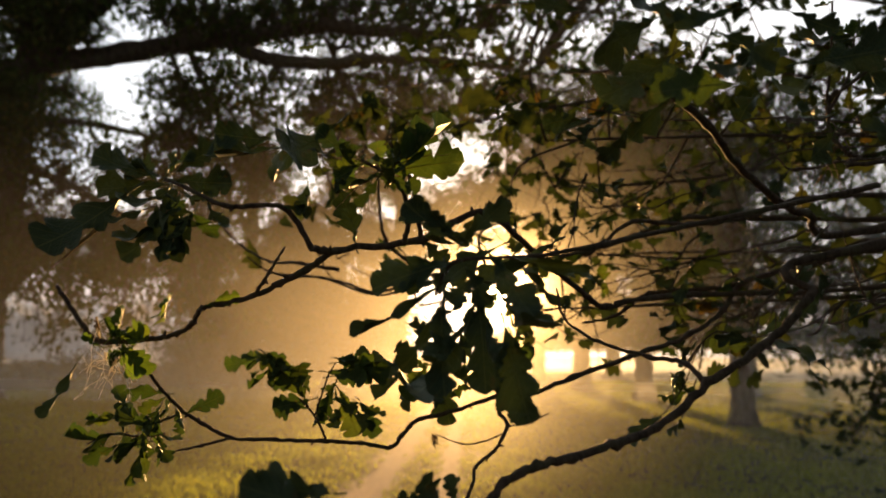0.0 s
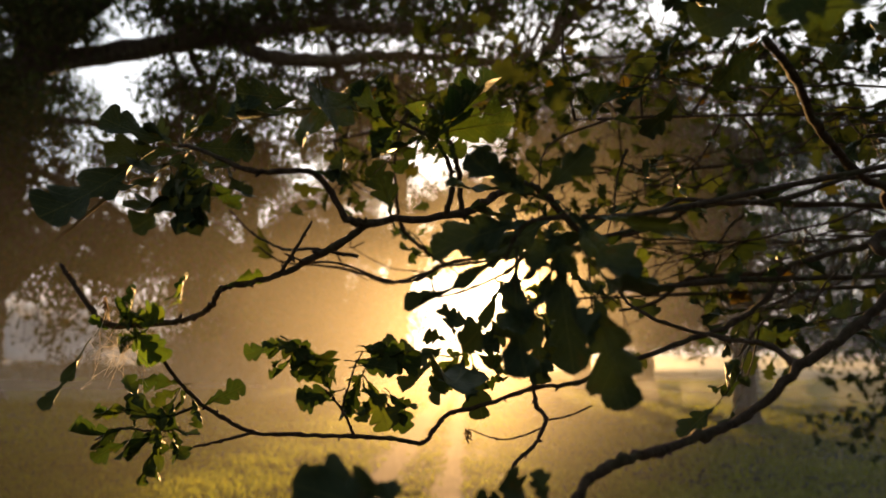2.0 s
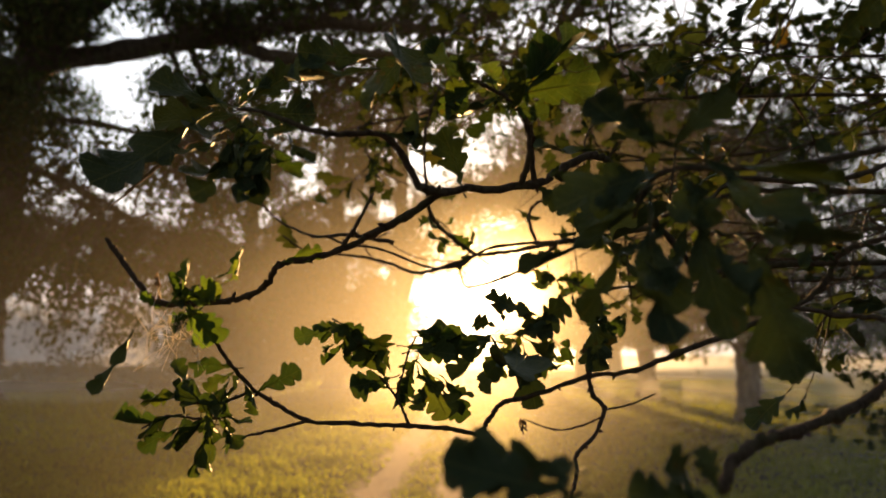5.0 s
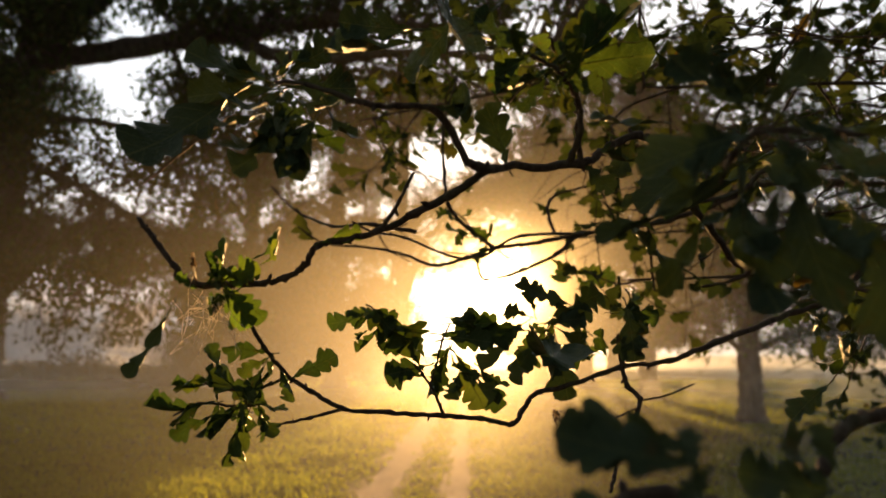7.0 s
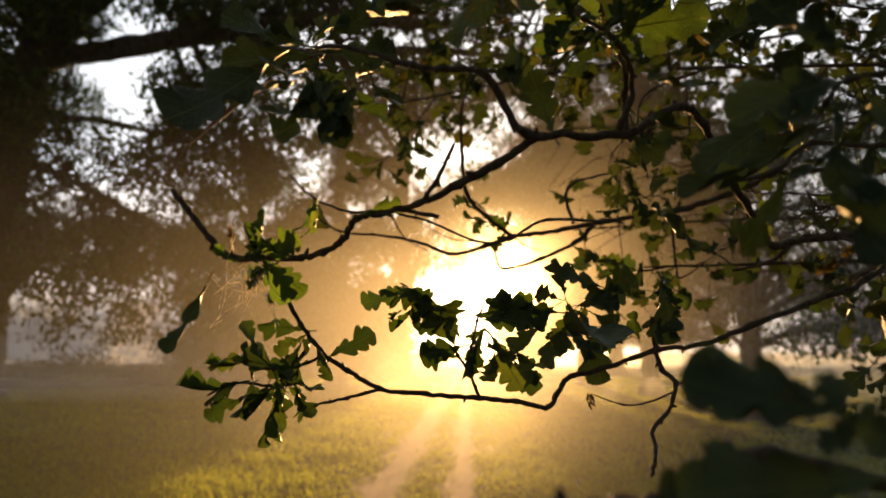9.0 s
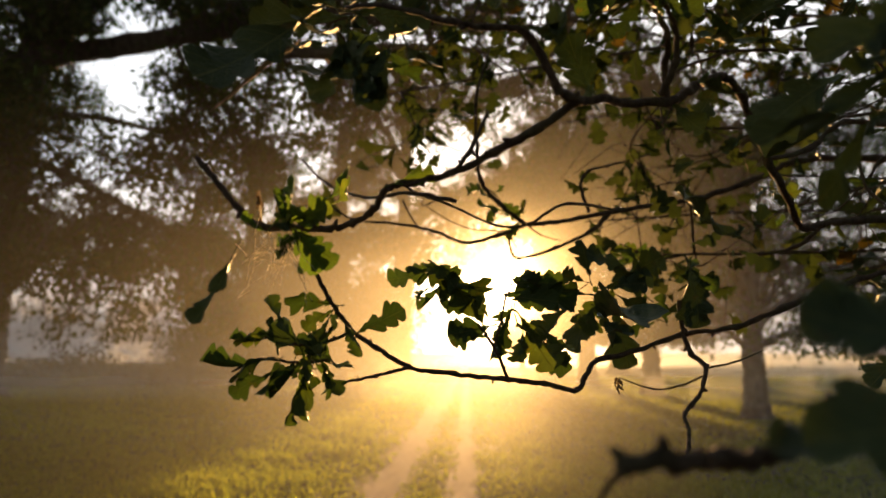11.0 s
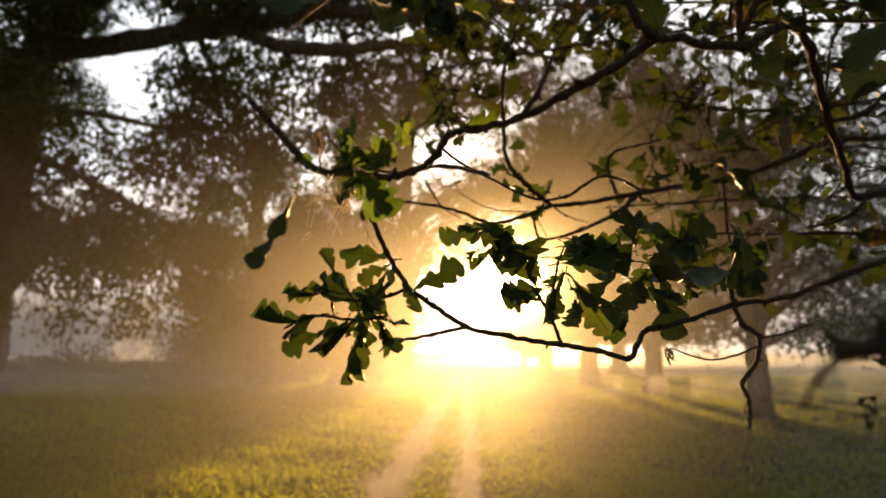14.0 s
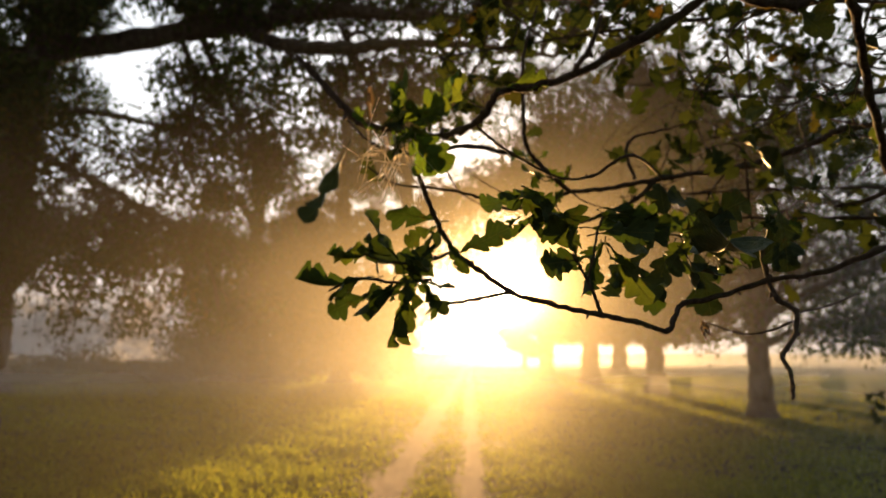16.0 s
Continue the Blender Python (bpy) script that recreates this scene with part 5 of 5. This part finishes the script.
leaf(twig_n, (0.111, 1.121, 1.834), (0.133, 1.151, 1.757), -10, 15, 1.4)
leaf(twig_n, (0.084, 1.134, 1.813), (0.123, 1.129, 1.802), -31, 2, 0.95)
leaf(twig_n, (0.106, 1.124, 1.820), (0.138, 1.147, 1.837), 62, 6, 0.96)
leaf(twig_n, (0.095, 1.121, 1.819), (0.150, 1.121, 1.805), 30, 0, 1.1)
leaf(twig_n, (-0.037, 1.021, 1.765), (-0.013, 1.021, 1.713), -30, 12, 1.0)
leaf(twig_n, (0.020, 1.071, 1.819), (-0.044, 1.071, 1.834), 20, 10, 1.0)
leaf(twig_n, (0.039, 1.071, 1.784), (-0.001, 1.071, 1.827), -20, 13, 1.0)
leaf(twig_n, (0.065, 1.083, 1.751), (0.049, 1.048, 1.776), -51, 6, 0.91)
leaf(twig_n, (0.052, 1.086, 1.754), (0.011, 1.082, 1.747), -47, 0, 1.08)
leaf(twig_n, (0.056, 1.081, 1.756), (0.004, 1.071, 1.770), 20, 2, 1.0)
leaf(br_high, (0.198, 0.440, 1.983), (0.141, 0.430, 1.978), -15, 5, 1.2)
leaf(br_high, (0.178, 0.460, 2.038), (0.124, 0.450, 2.039), 20, 10, 1.1)
leaf(br_high, (0.167, 0.500, 2.063), (0.106, 0.500, 2.025), -20, 13, 1.0)
leaf(br_high, (0.181, 0.500, 2.035), (0.118, 0.500, 1.982), 15, 10, 1.0)
leaf(br_high, (0.195, 0.450, 2.024), (0.241, 0.450, 2.006), 0, 15, 1.2)
leaf(br_high, (0.219, 0.460, 2.017), (0.194, 0.470, 1.982), 30, 12, 1.0)
leaf(br_high, (0.266, 0.480, 2.017), (0.332, 0.480, 2.024), 15, 10, 1.1)
leaf(br_high, (0.273, 0.480, 2.004), (0.334, 0.500, 2.052), -30, 15, 1.1)
leaf(br_high, (0.204, 0.450, 2.043), (0.165, 0.460, 2.025), 20, 11, 1.2)
leaf(br_high, (0.358, 0.600, 2.006), (0.330, 0.600, 1.969), 20, 13, 1.0)
leaf(br_high, (0.361, 0.550, 2.039), (0.369, 0.550, 1.992), -20, 12, 1.0)
leaf(br_high, (0.271, 0.500, 2.068), (0.305, 0.500, 2.050), 30, 10, 1.0)
leaf(br_high, (0.118, 0.550, 2.094), (0.074, 0.550, 2.099), -10, 10, 1.0)
leaf(br_high, (0.196, 0.560, 2.022), (0.161, 0.580, 1.988), -20, 11, 0.9)
leaf(br_high, (0.225, 0.450, 2.050), (0.262, 0.450, 2.063), 0, 15, 1.2)
leaf(limb_up, (0.052, 0.641, 1.903), (-0.015, 0.641, 1.868), 15, 15, 1.0)
leaf(limb_up, (0.006, 0.641, 1.925), (-0.044, 0.651, 1.920), 55, 10, 1.1)
leaf(limb_up, (0.116, 0.721, 1.919), (0.048, 0.741, 1.857), 62, 11, 0.9)
leaf(limb_up, (0.014, 0.721, 1.919), (-0.022, 0.721, 1.910), 50, 14, 1.2)
leaf(limb_up, (-0.026, 0.771, 1.931), (0.005, 0.781, 1.905), 20, 10, 1.1)
leaf(limb_up, (-0.097, 0.741, 1.919), (-0.104, 0.781, 1.972), -20, 12, 1.0)
leaf(limb_up, (0.042, 0.821, 1.975), (0.026, 0.841, 1.933), 20, 10, 1.0)
leaf(br_bottom, (-0.063, 0.410, 1.721), (-0.111, 0.400, 1.727), 5, 15, 1.15)
leaf(br_bottom, (-0.065, 0.393, 1.716), (-0.114, 0.413, 1.721), 12, 10, 0.9)
leaf(br_bottom, (-0.068, 0.393, 1.712), (-0.072, 0.398, 1.730), -20, 15, 1.1)
leaf(br_bottom, (-0.062, 0.393, 1.718), (-0.074, 0.398, 1.703), 25, 15, 1.0)
leaf(br_bottom, (0.011, 0.449, 1.697), (-0.031, 0.459, 1.700), 20, 10, 1.2)
leaf(br_bottom, (0.010, 0.449, 1.706), (0.002, 0.449, 1.725), -15, 15, 1.2)
leaf(br_bottom, (0.007, 0.449, 1.699), (-0.024, 0.459, 1.714), 35, 12, 1.1)
leaf(br_bottom, (-0.069, 0.450, 1.688), (-0.118, 0.440, 1.679), 20, 10, 0.6)
leaf(twig_c5, (0.042, 0.475, 1.822), (0.052, 0.445, 1.759), 18, 15, 0.95)
leaf(twig_c5, (0.024, 0.500, 1.853), (0.034, 0.490, 1.769), 15, 10, 0.62)
leaf(twig_c5, (0.025, 0.510, 1.841), (0.004, 0.500, 1.770), 30, 12, 0.50)
leaf(twig_c5, (0.001, 0.500, 1.858), (-0.009, 0.500, 1.766), -20, 17, 0.60)
leaf(twig_c5, (0.009, 0.500, 1.869), (-0.052, 0.480, 1.852), 0, 15, 0.95)
leaf(twig_c5, (-0.006, 0.500, 1.849), (-0.061, 0.530, 1.803), 50, 10, 0.30)
leaf(twig_c5, (0.032, 0.500, 1.877), (0.065, 0.460, 1.816), 10, 10, 0.60)
leaf(twig_c5, (0.040, 0.480, 1.843), (0.071, 0.450, 1.784), -15, 12, 0.60)
leaf(twig_c5, (-0.006, 0.530, 1.833), (-0.022, 0.550, 1.785), 40, 13, 0.50)
leaf(twig_c5, (0.020, 0.500, 1.882), (-0.034, 0.520, 1.904), 25, 13, 0.65)
leaf(twig_c5, (0.050, 0.500, 1.873), (0.100, 0.470, 1.856), 30, 16, 0.42)
leaf(twig_c5, (0.014, 0.500, 1.883), (0.045, 0.480, 1.913), 10, 15, 0.85)
leaf(twig_c5, (0.011, 0.510, 1.883), (-0.011, 0.500, 1.909), -25, 10, 0.80)
leaf(twig_c5, (0.019, 0.520, 1.846), (-0.004, 0.530, 1.816), 45, 17, 0.60)
leaf(twig_c5, (0.033, 0.490, 1.828), (0.019, 0.470, 1.787), -40, 14, 0.70)
leaf(twig_c5, (0.025, 0.490, 1.858), (0.002, 0.480, 1.833), 0, 10, 1.00)
leaf(twig_c5, (0.015, 0.490, 1.864), (0.031, 0.480, 1.836), 20, 15, 1.10)
leaf(twig_c5, (-0.000, 0.510, 1.862), (-0.020, 0.530, 1.840), 30, 12, 0.70)
leaf(twig_c5, (0.054, 0.480, 1.836), (0.068, 0.460, 1.824), 15, 13, 0.90)
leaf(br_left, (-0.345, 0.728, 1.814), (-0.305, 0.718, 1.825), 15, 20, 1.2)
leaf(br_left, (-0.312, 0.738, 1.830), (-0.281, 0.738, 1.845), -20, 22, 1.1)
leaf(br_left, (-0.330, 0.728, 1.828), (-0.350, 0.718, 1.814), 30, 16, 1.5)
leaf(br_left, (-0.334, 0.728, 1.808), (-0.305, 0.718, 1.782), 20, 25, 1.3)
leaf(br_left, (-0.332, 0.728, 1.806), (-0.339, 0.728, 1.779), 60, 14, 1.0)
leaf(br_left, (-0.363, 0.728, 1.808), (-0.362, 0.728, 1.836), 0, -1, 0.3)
leaf(twig_up, (-0.285, 0.698, 1.948), (-0.309, 0.688, 1.883), 40, 12, 0.8)
leaf(twig_up, (-0.260, 0.698, 1.948), (-0.284, 0.698, 1.900), -30, 13, 0.9)
leaf(twig_up, (-0.276, 0.698, 1.935), (-0.265, 0.698, 1.891), 20, 11, 1.0)
leaf(twig_up, (-0.302, 0.698, 1.957), (-0.287, 0.688, 1.908), 10, 10, 1.0)
leaf(twig_up, (-0.251, 0.708, 1.936), (-0.285, 0.708, 1.922), 30, 14, 1.2)
twig_xa = branch("twig", 0.0022, .0010, [(-0.237, 1.698, 2.052), (-0.269, 1.698, 2.039), (-0.264, 1.678, 2.057)])
twig_xb = branch("twig", 0.0024, .0010, [(-0.312, 1.678, 2.048), (-0.280, 1.678, 1.991), (-0.223, 1.678, 1.957)])
twig_xc = branch("twig", 0.0020, .0009, [(-0.083, 1.698, 1.981), (-0.160, 1.698, 1.987), (-0.211, 1.698, 2.007), (-0.261, 1.678, 2.035)])
twig_xd = branch("twig", 0.0022, .0010, [(-0.044, 1.708, 2.006), (-0.007, 1.698, 1.974), (0.044, 1.698, 1.958)])
twig_xe = branch("twig", 0.0030, .0012, [(-0.037, 1.708, 2.002), (-0.070, 1.698, 2.020), (-0.109, 1.678, 2.061), (-0.134, 1.678, 2.081)])
twig_xf = branch("twig", 0.0022, .0010, [(0.139, 1.718, 2.023), (0.131, 1.718, 1.970), (0.155, 1.718, 1.931)])
twig_xg = branch("twig", 0.0016, .0008, [(-0.071, 1.698, 1.968), (-0.052, 1.698, 1.929), (-0.055, 1.698, 1.910)])
leaf(twig_xe, (-0.109, 1.678, 2.057), (-0.167, 1.658, 2.044), 20, 2, 1.2)
leaf(twig_xe, (-0.115, 1.678, 2.061), (-0.084, 1.678, 2.074), -30, 0, 1.2)
leaf(twig_xe, (-0.097, 1.678, 2.042), (-0.046, 1.678, 2.016), 10, 5, 1.2)
leaf(twig_xe, (-0.084, 1.678, 2.022), (-0.154, 1.658, 2.022), 40, 0, 1.1)
leaf(twig_xe, (-0.103, 1.678, 2.035), (-0.129, 1.678, 1.997), 0, 3, 1.2)
leaf(twig_xe, (-0.064, 1.698, 2.017), (-0.014, 1.678, 2.035), -20, 2, 1.1)
leaf(twig_xe, (-0.070, 1.698, 2.022), (-0.110, 1.678, 2.003), 30, 7, 1.2)
leaf(twig_xe, (-0.051, 1.698, 2.006), (-0.079, 1.678, 1.965), 0, 5, 1.1)
leaf(twig_xe, (-0.122, 1.678, 2.070), (-0.173, 1.678, 2.078), 10, 6, 1.1)
leaf(twig_xf, (0.137, 1.718, 1.964), (0.102, 1.678, 1.901), 20, 0, 1.2)
leaf(twig_xf, (0.149, 1.718, 1.938), (0.209, 1.698, 1.954), -20, 5, 1.3)
leaf(twig_xf, (0.155, 1.718, 1.934), (0.187, 1.698, 1.878), 20, 2, 1.3)
leaf(twig_xf, (0.152, 1.718, 1.944), (0.239, 1.698, 1.909), 0, 0, 1.2)
leaf(br_bottom, (-0.065, 0.378, 1.700), (-0.124, 0.388, 1.693), 0, 15, 0.9)
leaf(twig_n, (-0.043, 1.078, 1.797), (-0.092, 1.068, 1.764), 20, 10, 1.2)
leaf(twig_n, (-0.039, 1.078, 1.805), (-0.083, 1.078, 1.821), -20, 12, 1.2)
leaf(twig_n, (-0.029, 1.078, 1.782), (-0.066, 1.058, 1.721), 30, 15, 1.1)
leaf(twig_n, (-0.003, 1.078, 1.775), (0.007, 1.048, 1.698), 10, 15, 1.1)
leaf(twig_n, (-0.017, 1.078, 1.782), (-0.023, 1.068, 1.717), -30, 13, 1.1)
leaf(twig_n, (-0.009, 1.078, 1.797), (0.047, 1.078, 1.811), 15, 10, 1.2)
leaf(twig_n, (-0.002, 1.078, 1.790), (0.050, 1.078, 1.759), -20, 16, 1.1)
leaf(twig_n, (0.010, 1.098, 1.806), (0.069, 1.098, 1.851), 20, 12, 1.1)
leaf(twig_n, (0.083, 1.038, 1.817), (0.092, 1.028, 1.743), 10, 15, 1.2)
leaf(twig_n, (-0.028, 1.098, 1.810), (-0.038, 1.098, 1.864), -15, 13, 1.1)
leaf(twig_n, (-0.055, 1.078, 1.782), (-0.097, 1.068, 1.724), 40, 11, 1.0)


def spray(pts, r0, twigs, leaves, reach, size, seed):
    """A leafy side branch further back in the near oak: a branch, its twigs, and its foliage."""
    rng = np.random.default_rng(seed)
    main = branch("branch", r0, r0 * 0.3, pts)
    line = smooth_line(pts, 12)
    at = line[0]
    tw, places = Heap(), []
    for _ in range(twigs):
        k = rng.integers(len(line) // 5, len(line))
        d = rng.normal(size=3) * (1, 0.8, 0.7)
        d = d / np.linalg.norm(d) * reach * rng.uniform(0.4, 1.2)
        a, b = line[k], line[k] + d
        mid = (a + b) / 2 + rng.normal(0, 0.12, 3) * reach
        s = smooth_line([a, mid, b], 5)
        tw.add(*tube(s - at, np.linspace(r0 * 0.35, r0 * 0.12, len(s)), 5, rng, 0.08))
        for q in range(leaves):
            p = s[rng.integers(2, len(s))] + rng.normal(0, 0.012, 3)
            places.append(p - at)
        for q in range(3):
            e = s[rng.integers(3, len(s))]
            w = e + rng.normal(0, 0.35, 3) * reach
            s2 = smooth_line([e, (e + w) / 2 + rng.normal(0, 0.03, 3), w], 3)
            tw.add(*tube(s2 - at, np.linspace(r0 * 0.16, r0 * 0.08, len(s2)), 4))
            for q2 in range(leaves // 3):
                places.append(s2[rng.integers(2, len(s2))] + rng.normal(0, 0.01, 3) - at)
    sub = new("twig_mass", tw.mesh("twig_mass", BARK_NEAR))
    place(sub, main, Matrix.Translation(at))
    sub["kind"] = "stuff"
    v, f = leaf_cloud(rng, np.array(places), size, 0.35, False)
    fol = new("foliage", mesh_from("foliage", v, f, SPRAY_LEAF, True))
    place(fol, main, Matrix.Translation(at))
    tagged(fol, "lobed green and yellowing leaves", kind="stuff")


spray([(2.4, 2.2, 2.4), (1.8, 2.1, 2.45), (1.2, 2.0, 2.4), (0.7, 1.9, 2.3), (0.3, 1.8, 2.25)], 0.010, 22, 4, 0.30, 0.073, 61)
spray([(2.4, 2.2, 2.4), (1.9, 2.6, 2.8), (1.2, 2.5, 2.9), (0.5, 2.3, 2.8), (-0.2, 2.2, 2.7)], 0.010, 14, 5, 0.36, 0.078, 62)
spray([(1.6, 1.9, 2.2), (1.3, 1.8, 2.0), (1.0, 1.7, 1.95), (0.5, 1.6, 1.92), (0.2, 1.5, 1.9)], 0.008, 14, 3, 0.24, 0.065, 63)
spray([(2.4, 2.2, 2.4), (1.9, 3.2, 2.9), (1.4, 3.4, 3.1), (0.7, 3.2, 3.2), (-0.1, 3.0, 3.2)], 0.011, 20, 7, 0.42, 0.078, 64)
spray([(2.4, 2.2, 2.4), (2.2, 2.4, 2.9), (1.6, 2.5, 3.2), (0.8, 2.5, 3.2), (0.1, 2.4, 3.1)], 0.011, 19, 6, 0.36, 0.08, 70)
spray([(2.4, 2.2, 2.4), (2.2, 2.6, 2.8), (1.9, 2.8, 3.1), (1.5, 2.8, 3.15), (1.1, 2.7, 3.1)], 0.010, 26, 8, 0.34, 0.078, 71)
spray([(2.7, 1.6, 2.35), (3.1, 3.0, 2.4), (2.95, 4.0, 1.95), (2.75, 4.3, 1.65), (2.52, 4.3, 1.32)], 0.010, 46, 9, 0.36, 0.070, 65)
spray([(2.4, 2.2, 2.4), (1.7, 1.7, 2.35), (1.1, 1.5, 2.3), (0.6, 1.35, 2.25), (0.2, 1.3, 2.22)], 0.009, 18, 3, 0.26, 0.069, 66)
spray([(2.0, 1.6, 2.25), (1.5, 1.7, 2.1), (1.1, 1.6, 2.05), (0.7, 1.4, 2.02)], 0.008, 10, 3, 0.25, 0.065, 67)
spray([(1.2, 2.5, 2.9), (0.4, 2.1, 2.6), (0.0, 1.9, 2.45), (-0.35, 1.7, 2.3)], 0.008, 20, 5, 0.28, 0.073, 68)
spray([(1.6, 1.9, 2.2), (1.2, 2.2, 2.15), (0.7, 2.3, 2.15), (0.2, 2.2, 2.1)], 0.008, 12, 3, 0.26, 0.069, 69)


# ---- cobweb and a withered bud on the low twigs ----
def cobweb(top, foot, seed):
    rng = np.random.default_rng(seed)
    h = Heap()
    top, foot = np.array(top), np.array(foot)
    for k in range(18):
        a = top + np.array([rng.uniform(-0.016, 0.018), rng.uniform(-0.01, 0.01), rng.normal(0, 0.002)])
        b = foot + np.array([rng.uniform(-0.030, 0.034), rng.uniform(-0.012, 0.012), rng.uniform(-0.016, 0.022)])
        mid = (a + b) / 2 + rng.normal(0, 0.003, 3)
        h.add(*tube(smooth_line([a, mid, b], 4) - top, 0.00019, 4))
    for k in range(14):
        a = top + (foot - top) * rng.uniform(0.2, 0.9) + rng.normal(0, 0.009, 3)
        h.add(*tube(smooth_line([a, a + rng.normal(0, 0.005, 3), a + rng.normal(0, 0.012, 3)], 3) - top, 0.0002, 4))
    for k in range(8):
        a = top + np.array([rng.uniform(-0.014, 0.016), rng.uniform(-0.006, 0.006), -0.001])
        h.add(*tube(np.array([a, a + (0.001, 0, -0.004), a + (0.002, 0.001, -0.009)]) - top, [0.0012, 0.0009, 0.0003], 5))
    ob = new("cobweb", h.mesh("cobweb", WEB))
    place(ob, None, Matrix.Translation(top))
    tagged(ob, "torn silky cobweb hanging from the curled oak leaves", "cobweb", kind="stuff")


cobweb((-0.347, 0.718, 1.802), (-0.346, 0.718, 1.765), 77)


def withered_bud(parent, at, seed):
    rng = np.random.default_rng(seed)
    h = Heap()
    for k in range(9):
        a = rng.normal(0, 0.0015, 3) + np.array([0, 0, 0.003 - 0.0018 * k])
        b = a + np.array([rng.normal(0, 0.003), rng.normal(0, 0.002), -rng.uniform(0.002, 0.009)])
        h.add(*tube(smooth_line([a, (a + b) / 2 + rng.normal(0, 0.0015, 3), b], 3), np.linspace(0.0019, 0.0008, 7), 5, rng, 0.2))
    ob = new("withered_bud", h.mesh("withered_bud", DRY_OR_LIT))
    place(ob, parent, Matrix.Translation(at))
    tagged(ob, "shrivelled brown bud")


withered_bud(twig_s2, (-0.013, 1.034, 1.683), 5)
